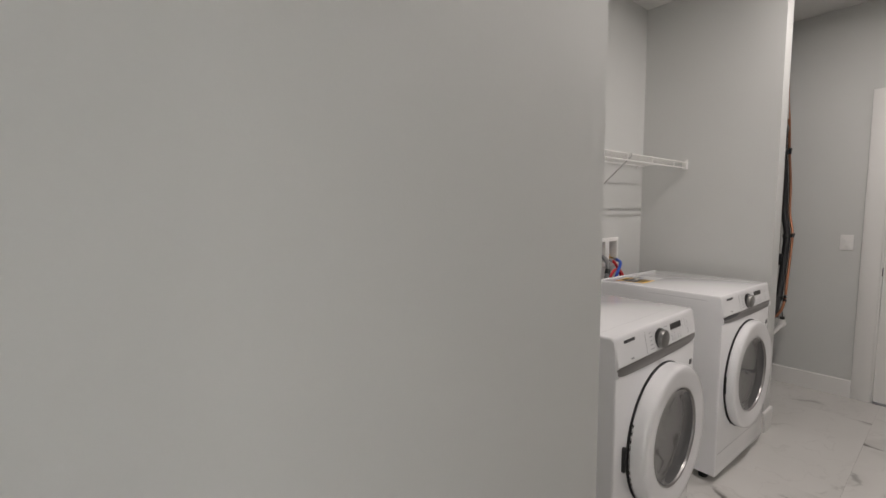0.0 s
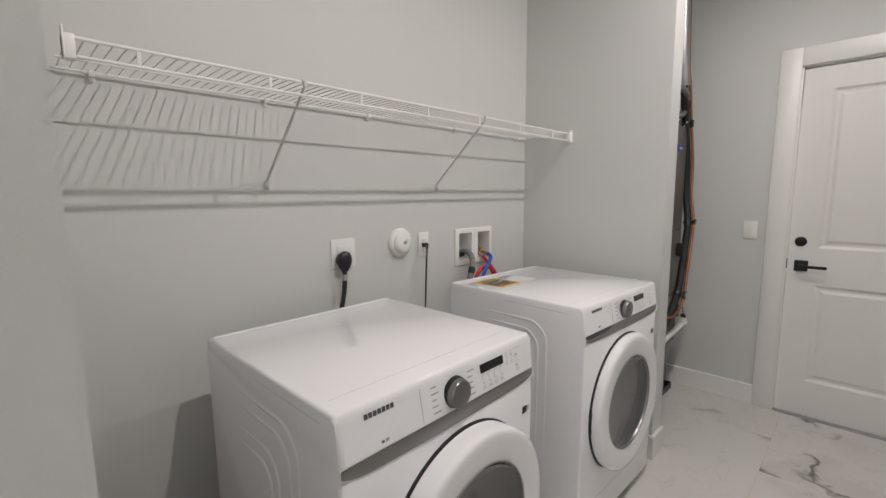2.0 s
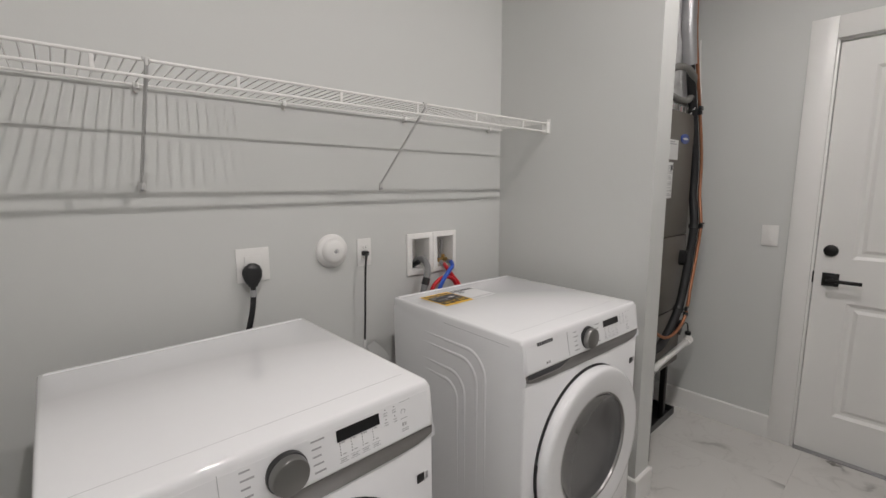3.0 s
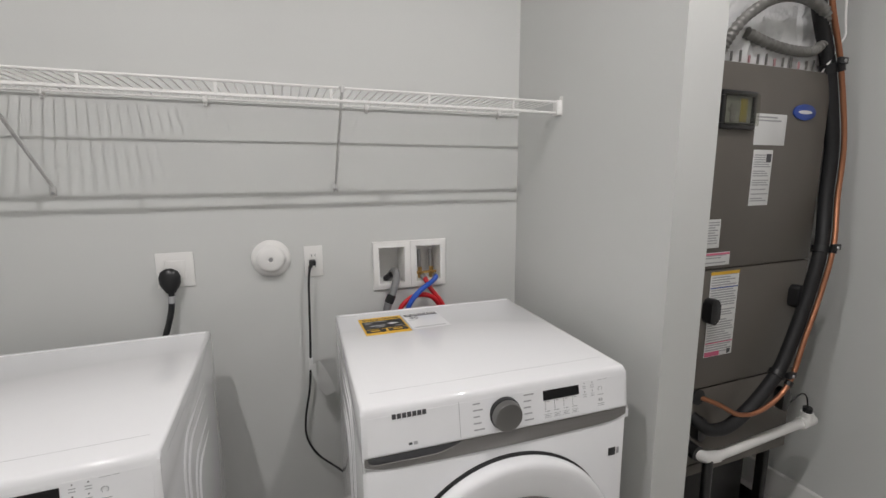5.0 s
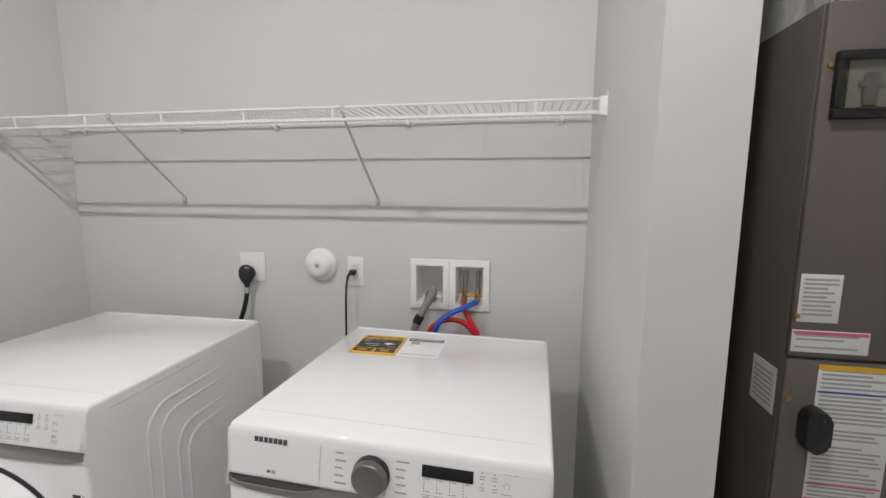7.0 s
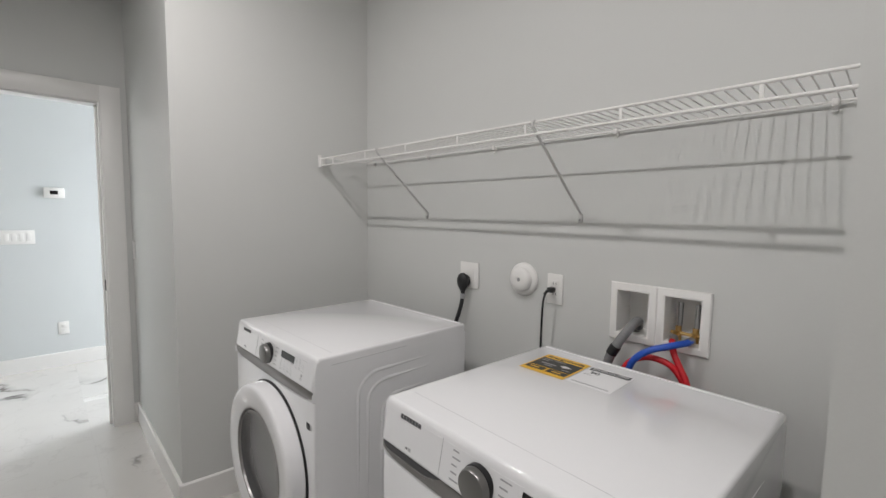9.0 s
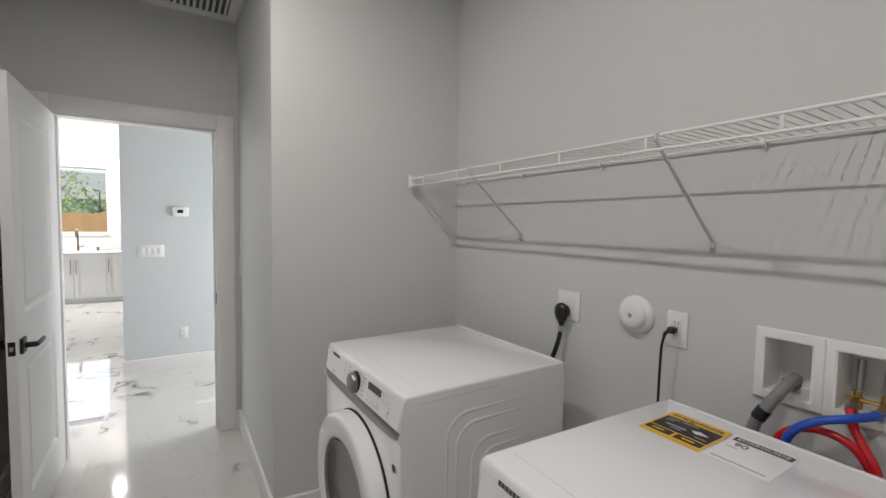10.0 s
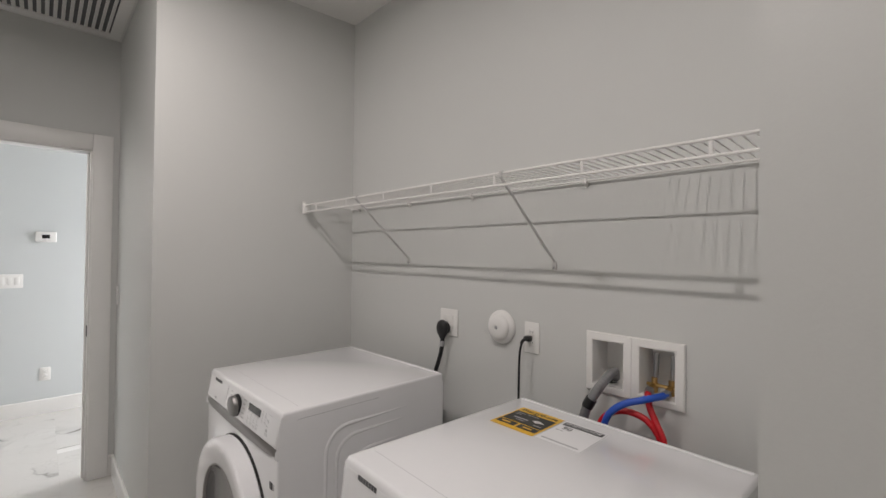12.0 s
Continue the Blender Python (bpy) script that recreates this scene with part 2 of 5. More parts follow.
def solid(name, bm, material, label, category, group="", kind="", smooth=35):
    """A top-level thing that is one mesh, its origin at the middle of its base."""
    lo = Vector([min(v.co[i] for v in bm.verts) for i in range(3)])
    hi = Vector([max(v.co[i] for v in bm.verts) for i in range(3)])
    o = Vector(((lo.x + hi.x) / 2, (lo.y + hi.y) / 2, lo.z))
    ob = new(name, finish(name, bm, material, o, smooth))
    ob.matrix_basis = Matrix.Translation(o)
    ORIGIN[ob] = o
    return tagged(ob, label, category, group, kind)


def box(x0, x1, y0, y1, z0, z1, bevel=0.0, seg=2, bm=None):
    own = bmesh.new()
    vs = [own.verts.new((x, y, z)) for x in (x0, x1) for y in (y0, y1) for z in (z0, z1)]
    for f in ((0, 1, 3, 2), (4, 6, 7, 5), (0, 4, 5, 1), (2, 3, 7, 6), (0, 2, 6, 4), (1, 5, 7, 3)):
        own.faces.new([vs[i] for i in f])
    if bevel:
        bmesh.ops.bevel(own, geom=own.edges[:], offset=bevel, segments=seg, affect="EDGES", profile=0.5)
    return merge(bm, own)


def merge(bm, own):
    if bm is None:
        return own
    me = bpy.data.meshes.new("tmp")
    own.to_mesh(me)
    own.free()
    bm.from_mesh(me)
    bpy.data.meshes.remove(me)
    return bm


def prism(poly, a0, a1, axis="z", bevel=0.0, seg=2, bm=None):
    """A polygon drawn out along one axis; its corners are in the other two, in order."""
    def at(p, a):
        return {"z": (p[0], p[1], a), "x": (a, p[0], p[1]), "y": (p[0], a, p[1])}[axis]
    own = bmesh.new()
    lo, hi = [own.verts.new(at(p, a0)) for p in poly], [own.verts.new(at(p, a1)) for p in poly]
    n = len(poly)
    own.faces.new(lo[::-1])
    own.faces.new(hi)
    for i in range(n):
        own.faces.new((lo[i], lo[(i + 1) % n], hi[(i + 1) % n], hi[i]))
    if bevel:
        bmesh.ops.bevel(own, geom=own.edges[:], offset=bevel, segments=seg, affect="EDGES", profile=0.5)
    return merge(bm, own)


def capped(poly, x0, x1, bevel, seg=3):
    """A profile in y and z drawn out along x, with only the rims of its two ends rounded."""
    own = prism(poly, x0, x1, "x")
    rims = [e for e in own.edges if abs(e.verts[0].co.x - e.verts[1].co.x) < 1e-6]
    bmesh.ops.bevel(own, geom=rims, offset=bevel, segments=seg, affect="EDGES", profile=0.5)
    return own


def round_rect(u0, u1, v0, v1, r, n=5):
    pts = []
    for cu, cv, a in ((u1 - r, v1 - r, 0), (u0 + r, v1 - r, 90), (u0 + r, v0 + r, 180), (u1 - r, v0 + r, 270)):
        pts += [(cu + r * math.cos(radians(a + 90 * i / n)), cv + r * math.sin(radians(a + 90 * i / n))) for i in range(n + 1)]
    return pts


def smooth_path(points, n=8):
    """A curve through the points."""
    pts = [Vector(p) for p in points]
    pts = [2 * pts[0] - pts[1]] + pts + [2 * pts[-1] - pts[-2]]
    out = []
    for i in range(1, len(pts) - 2):
        a, b, c, d = pts[i - 1:i + 3]
        for k in range(n):
            t = k / n
            out.append(0.5 * (2 * b + (c - a) * t + (2 * a - 5 * b + 4 * c - d) * t * t + (3 * b - a - 3 * c + d) * t ** 3))
    return out + [pts[-2]]


def tube(path, r, n=10, bm=None):
    """A round bar along the path; r is a number or one radius a point."""
    pts = [Vector(p) for p in path]
    rs = r if isinstance(r, list) else [r] * len(pts)
    own = bmesh.new()
    side, rings = None, []
    for i, p in enumerate(pts):
        d = (pts[min(i + 1, len(pts) - 1)] - pts[max(i - 1, 0)]).normalized()
        if side is None:
            side = d.orthogonal().normalized()
        side = (side - d * side.dot(d)).normalized()
        up = d.cross(side)
        rings.append([own.verts.new(p + rs[i] * (math.cos(2 * math.pi * k / n) * side + math.sin(2 * math.pi * k / n) * up)) for k in range(n)])
    for a, b in zip(rings, rings[1:]):
        for k in range(n):
            own.faces.new((a[k], a[(k + 1) % n], b[(k + 1) % n], b[k]))
    own.faces.new(rings[0][::-1])
    own.faces.new(rings[-1])
    return merge(bm, own)


def lathe(profile, centre, axis="z", n=40, bm=None):
    """A profile of (radius, height) pairs turned about an axis through centre."""
    c = Vector(centre)
    def at(r, h, a):
        u, v = r * math.cos(a), r * math.sin(a)
        return c + Vector({"z": (u, v, h), "y": (u, h, v), "x": (h, u, v)}[axis])
    own = bmesh.new()
    rings = []
    for r, h in profile:
        rings.append([own.verts.new(at(0, h, 0))] if r < 1e-6 else [own.verts.new(at(r, h, 2 * math.pi * k / n)) for k in range(n)])
    for a, b in zip(rings, rings[1:]):
        for k in range(n):
            q = [a[k % len(a)], a[(k + 1) % len(a)], b[(k + 1) % len(b)], b[k % len(b)]]
            q = list(dict.fromkeys(q))
            if len(q) > 2:
                own.faces.new(q)
    return merge(bm, own)


def slab(axis, a0, a1, u0, u1, z0, z1, holes=()):
    """An upright wall across axis from a0 to a1, with holes (u0, u1, z0, z1) right through it."""
    us = sorted({u0, u1, *[h[0] for h in holes], *[h[1] for h in holes]})
    zs = sorted({z0, z1, *[h[2] for h in holes], *[h[3] for h in holes]})
    us, zs = [u for u in us if u0 <= u <= u1], [z for z in zs if z0 <= z <= z1]
    def full(i, j):
        if not (0 <= i < len(us) - 1 and 0 <= j < len(zs) - 1):
            return False
        u, z = (us[i] + us[i + 1]) / 2, (zs[j] + zs[j + 1]) / 2
        return not any(h[0] < u < h[1] and h[2] < z < h[3] for h in holes)
    bm = bmesh.new()
    cache = {}
    def v(i, j, a):
        if (i, j, a) not in cache:
            cache[i, j, a] = bm.verts.new((a, us[i], zs[j]) if axis == "x" else (us[i], a, zs[j]))
        return cache[i, j, a]
    for i in range(len(us) - 1):
        for j in range(len(zs) - 1):
            if not full(i, j):
                continue
            for a in (a0, a1):
                bm.faces.new((v(i, j, a), v(i + 1, j, a), v(i + 1, j + 1, a), v(i, j + 1, a)))
            for di, dj, p, q in ((-1, 0, (i, j), (i, j + 1)), (1, 0, (i + 1, j), (i + 1, j + 1)), (0, -1, (i, j), (i + 1, j)), (0, 1, (i, j + 1), (i + 1, j + 1))):
                if not full(i + di, j + dj):
                    bm.faces.new((v(*p, a0), v(*q, a0), v(*q, a1), v(*p, a1)))
    return bm


def joined(*bms):
    out = bms[0]
    for b in bms[1:]:
        merge(out, b)
    return out

# ---- structure ----
def wall(name, bm, label, material=WALL):
    return solid(name, bm, material, label, "wall", kind="structure", smooth=0)


BACK, RIGHT, SOUTH, WEST = 1.705, 3.622, -0.475, -0.905
BOX_HOLES = [(1.922, 2.028, 1.042, 1.190), (2.075, 2.181, 1.042, 1.190)]
wall("wall_north", slab("y", BACK, BACK + 0.12, 0.253, RIGHT + 0.12, -0.02, CEIL, BOX_HOLES), "light grey painted wall behind the laundry machines")
wall("wall_partition", prism([(2.529, 0.88), (2.664, 0.88), (2.664, BACK), (2.543, BACK)], -0.02, CEIL), "light grey stub wall between laundry and air handler")
wall("wall_corridor", prism([(WEST, 0.71), (0.297, 0.71), (0.373, BACK), (0.373, BACK + 0.12), (0.253, BACK + 0.12), (0.18, 0.83), (WEST, 0.83)], -0.02, CEIL), "light grey painted corner wall beside the laundry alcove")
DOOR_W = (-0.285, 0.58, -0.02, 2.105)
wall("wall_west", slab("x", WEST - 0.12, WEST, -5.0, 3.0, -0.02, LIVING_CEIL, [DOOR_W]), "grey painted wall with an open doorway")
wall("wall_south", slab("y", SOUTH - 0.12, SOUTH, WEST, RIGHT + 0.12, -0.02, CEIL), "plain grey painted corridor wall")
DOOR_E = (-0.378, 0.512, -0.02, 2.13)
wall("wall_east", slab("x", RIGHT, RIGHT + 0.12, SOUTH, BACK, -0.02, CEIL, [DOOR_E]), "grey painted end wall with a closed white door")
wall("wall_hall", slab("x", -2.72, -2.60, -0.105, 3.0, -0.02, LIVING_CEIL), "pale blue grey hall wall with thermostat", HALLP)
wall("wall_hall_end", slab("y", 3.0, 3.12, -7.95, WEST, -0.02, LIVING_CEIL), "plain wall closing the hall", HALLP)
KWIN = (-2.15, -0.72, 1.20, 2.45)
wall("wall_kitchen", slab("x", -8.07, -7.95, -5.0, 3.0, -0.02, LIVING_CEIL, [KWIN]), "white kitchen wall with a wide window", CEILP)
# unseen wall; its glazed opening is added to go with the patio lamp
wall("wall_living", slab("y", -5.12, -5.0, -8.07, WEST, -0.02, LIVING_CEIL, [(-6.6, -3.4, 0.02, 2.15)]), "unseen living area wall with an added glazed opening", HALLP)
solid("ceiling", joined(box(-8.07, WEST, -5.12, 3.12, LIVING_CEIL, LIVING_CEIL + 0.12), box(WEST, RIGHT + 0.12, SOUTH - 0.12, BACK + 0.12, CEIL, CEIL + 0.12)), CEILP, "plain white painted ceiling", "ceiling", kind="structure", smooth=0)
floor = solid("floor", joined(box(-8.07, WEST, -5.12, 3.12, -0.12, -0.003), box(WEST, RIGHT + 0.12, SOUTH - 0.12, BACK + 0.12, -0.12, -0.003)), GROUT, "polished white marble-look tile floor with grey veins", "floor", kind="structure", smooth=0)

BH, BT = 0.13, 0.014


def baseboard(p, q, nrm):
    """A white board along the wall from p to q, its face on the side nrm."""
    p, q, nv = Vector((*p, 0)), Vector((*q, 0)), Vector((*nrm, 0)) * BT
    bm = bmesh.new()
    prof = [(0, 0.0), (1, 0.0), (1, BH - 0.006), (0.6, BH), (0, BH)]
    ends = [[bm.verts.new(e + nv * s + Vector((0, 0, z))) for s, z in prof] for e in (p, q)]
    for i in range(5):
        bm.faces.new((ends[0][i], ends[0][(i + 1) % 5], ends[1][(i + 1) % 5], ends[1][i]))
    bm.faces.new(ends[0])
    bm.faces.new(ends[1][::-1])
    return solid("baseboard", bm, TRIM, "white painted baseboard along the wall", "baseboard", kind="structure")


baseboard((WEST, 0.71), (0.297, 0.71), (0, -1))
baseboard((0.297, 0.71 - BT), (0.373, BACK), (0.997, -0.076))
baseboard((0.373, BACK), (2.543, BACK), (0, -1))
baseboard((2.543, BACK), (2.529, 0.88 - BT), (-1, 0))
baseboard((2.529, 0.88), (2.664, 0.88), (0, -1))
baseboard((2.664, 0.88 - BT), (2.664, 1.69), (1, 0))
baseboard((RIGHT, 0.60), (RIGHT, BACK), (-1, 0))
baseboard((WEST + BT, SOUTH), (RIGHT, SOUTH), (0, 1))
baseboard((WEST, 0.680), (WEST, 0.696), (1, 0))
baseboard((-2.60, -0.105), (-2.60, 3.0), (1, 0))
baseboard((-2.72, -0.105), (-2.60 + BT, -0.105), (0, -1))


def casing(name, x, side, y0, y1, top, label):
    """Flat white door casing and jamb lining round an opening in a wall that stands across x; side is the room's side."""
    g = thing(name, (x, (y0 + y1) / 2, 0), label, "door frame", kind="structure")
    a, b = sorted((x, x + side * 0.018))
    w = 0.098
    part("casing_leg", box(a, b, y0 - w, y0 + 0.006, 0, top + w, 0.003), TRIM, g)
    part("casing_leg", box(a, b, y1 - 0.006, y1 + w, 0, top + w, 0.003), TRIM, g)
    part("casing_head", box(a, b - 0.001, y0 + 0.006, y1 - 0.006, top - 0.006, top + w - 0.001, 0.003), TRIM, g)
    c, d = sorted((x - side * 0.002, x - side * 0.118))
    part("jamb", box(c, d, y0 - 0.001, y0 + 0.016, 0, top, 0.002), TRIM, g)
    part("jamb", box(c, d, y1 - 0.016, y1 + 0.001, 0, top, 0.002), TRIM, g)
    part("jamb_head", box(c, d, y0 + 0.016, y1 - 0.016, top - 0.016, top + 0.001, 0.002), TRIM, g)
    s0, s1 = sorted((x - side * 0.06, x - side * 0.10))
    part("door_stop", box(s0, s1, y0 + 0.016, y0 + 0.028, 0, top - 0.016, 0.002), TRIM, g)
    part("door_stop", box(s0, s1, y1 - 0.028, y1 - 0.016, 0, top - 0.016, 0.002), TRIM, g)
    return g


casing_w = casing("door_frame_1", WEST, 1, -0.285, 0.58, 2.105, "white painted frame of the open doorway")
part("strike_plate", box(WEST - 0.05, WEST - 0.02, 0.5605, 0.5642, 0.91, 0.98, 0.001), BLACKM, casing_w, "black strike plate")
casing_e = casing("door_frame_2", RIGHT, -1, -0.378, 0.512, 2.13, "white painted frame of the closed door")
part("strike_plate", box(RIGHT - 0.003, RIGHT + 0.02, 0.4935, 0.4975, 0.925, 0.985, 0.001), BLACKM, casing_e, "black strike plate")


def lever(parent, at, out, along):
    """Square rose and straight lever; out is the way off the door face, along the way the lever points."""
    p, o, a, z = Vector(at), Vector(out), Vector(along), Vector((0, 0, 1))
    def block(c, half_a, half_z, d0, d1, bev):
        bm = box(-half_a, half_a, d0, d1, -half_z, half_z, bev)
        bmesh.ops.transform(bm, matrix=Matrix((a, o, z)).transposed().to_4x4(), verts=bm.verts)
        bmesh.ops.translate(bm, verts=bm.verts, vec=c)
        return bm
    part("rose", block(p, 0.033, 0.033, 0.0, 0.011, 0.002), BLACKM, parent)
    h = part("lever_handle", joined(block(p, 0.011, 0.011, 0.011, 0.05, 0.002), block(p + a * 0.055, 0.066, 0.009, 0.046, 0.058, 0.003)), BLACKM, parent, "straight matt black lever")
    return h


def panel_door(name, hinge, direction, face, width, height, thick, label, handles, latch_edge):
    """A two-panel moulded door: hinge point, unit way along the leaf, unit way off its front face."""
    d, f = Vector((*direction, 0)), Vector((*face, 0))
    g = thing(name, (hinge[0], hinge[1], 0), label, "door", kind="structure")
    base = Vector((hinge[0], hinge[1], 0))
    rows = [(0.23, 0.835), (1.06, height - 0.125)]
    u0, u1 = 0.135, width - 0.135
    m = Matrix((d, f, Vector((0, 0, 1)))).transposed().to_4x4()
    m.translation = base
    bm = slab("y", -thick, 0.0, 0.0, width, 0.008, height, [(u0, u1, z0, z1) for z0, z1 in rows])
    bmesh.ops.transform(bm, matrix=m, verts=bm.verts)
    leaf = part("leaf", bm, DOORP, g, smooth=0)
    for z0, z1 in rows:
        own = bmesh.new()
        for sgn, y0 in ((1, 0.0), (-1, -thick)):
            loops = []
            for ins, dep in ((0.0, 0.0), (0.006, 0.004), (0.016, 0.011), (0.030, 0.011), (0.046, 0.0035), (0.056, 0.003)):
                loops.append([own.verts.new((u, y0 - sgn * dep, z)) for u, z in ((u0 + ins, z0 + ins), (u1 - ins, z0 + ins), (u1 - ins, z1 - ins), (u0 + ins, z1 - ins))])
            for a, b in zip(loops, loops[1:]):
                for k in range(4):
                    own.faces.new((a[k], a[(k + 1) % 4], b[(k + 1) % 4], b[k]))
            own.faces.new(loops[-1])
        bmesh.ops.transform(own, matrix=m, verts=own.verts)
        part("door_panel", own, DOORP, leaf, smooth=20)
    for zed in handles:
        lever(g, base + d * (width - 0.065) + Vector((0, 0, zed)), f, -d)
        lever(g, base + d * (width - 0.065) - f * thick + Vector((0, 0, zed)), -f, -d)
        if latch_edge:
            lb = box(width - 0.001, width + 0.0015, -thick / 2 - 0.012, -thick / 2 + 0.012, zed - 0.03, zed + 0.03, 0.001)
            bmesh.ops.transform(lb, matrix=m, verts=lb.verts)
            part("latch_plate", lb, BLACKM, g, "black latch plate")
            lt = box(width, width + 0.011, -thick / 2 - 0.006, -thick / 2 + 0.006, zed - 0.009, zed + 0.009, 0.002)
            bmesh.ops.transform(lt, matrix=m, verts=lt.verts)
            part("latch_bolt", lt, STEEL, g, "bright latch bolt")
    for zed in (0.2, 1.0, 1.83):
        kn = tube([base + d * -0.004 - f * (thick + 0.006) + Vector((0, 0, zed - 0.045)), base + d * -0.004 - f * (thick + 0.006) + Vector((0, 0, zed + 0.045))], 0.006, 8)
        part("hinge", kn, BLACKM, g, "black hinge knuckle")
    return g


# open leaf, swung into the room
ang = radians(0.8)
panel_door("door_1", (WEST + 0.025, -0.262), (math.cos(ang), math.sin(ang)), (-math.sin(ang), math.cos(ang)), 0.85, 2.085, 0.036,
           "white two-panel door standing open with black levers", (0.93,), True)
door_e = panel_door("door_2", (RIGHT + 0.012, -0.36), (0, 1), (-1, 0), 0.8515, 2.106, 0.04,
                    "closed white two-panel door with black hardware", (0.948,), False)
part("deadbolt", lathe([(0, -0.016), (0.02, -0.016), (0.027, -0.012), (0.030, 0.0)], (RIGHT + 0.012, 0.438, 1.095), "x", 28), BLACKM, door_e, "round black deadbolt")
part("threshold", box(RIGHT - 0.02, RIGHT + 0.12, -0.36, 0.495, -0.001, 0.008, 0.003), STEEL, door_e, "brushed metal threshold")


def can_light(cx, cy, z):
    g = thing("recessed_light", (cx, cy, z - 0.012), "white recessed ceiling downlight with a flat trim ring", "ceiling light", "downlights")
    part("trim_ring", lathe([(0.072, 0.002), (0.072, -0.004), (0.092, -0.004), (0.097, 0.0), (0.097, 0.0115), (0.072, 0.0115)], (cx, cy, z - 0.012), "z", 40), TRIM, g)
    return g


for cx, cy in CANS:
    can_light(cx, cy, CEIL)


def return_grille():
    x0, x1, y0, y1 = -0.85, -0.13, 0.03, 0.695
    z = CEIL
    g = thing("return_air_grille", ((x0 + x1) / 2, (y0 + y1) / 2, z - 0.012), "white louvred return air grille in the ceiling", "ceiling vent")
    w = 0.055
    fr = joined(box(x0, x1, y0, y0 + w, z - 0.012, z + 0.001, 0.003), box(x0, x1, y1 - w, y1, z - 0.012, z + 0.001, 0.003),
                box(x0, x0 + w, y0 + w, y1 - w, z - 0.012, z + 0.001, 0.003), box(x1 - w, x1, y0 + w, y1 - w, z - 0.012, z + 0.001, 0.003))
    part("frame", fr, TRIM, g)
    # flat dark sheet paints the duct's shade; the ceiling has no hole here
    part("duct_shade", box(x0 + w, x1 - w, y0 + w, y1 - w, z - 0.0015, z + 0.0005), INK_AND_SHADE, g, "dark sheet painting the shade of the duct behind the louvres")
    n = 16
    step = (y1 - y0 - 2 * w) / n
    for i in range(n):
        y = y0 + w + (i + 0.5) * step
        part("slat", prism([(y - 0.009, z - 0.011), (y - 0.006, z - 0.0115), (y + 0.009, z - 0.002), (y + 0.006, z - 0.0018)], x0 + w, x1 - w, "x"), TRIM, g)


return_grille()

# ---- laundry machines ----
def ridge_path(x, out, y_back, y_front, z_top, z_low, r):
    pts = [(x, y_back, z_top)]
    for i in range(9):
        a = radians(90 + 90 * i / 8)
        pts.append((x, y_front + r + r * math.cos(a), z_top - r + r * math.sin(a)))
    return pts + [(x, y_front, z_low)]


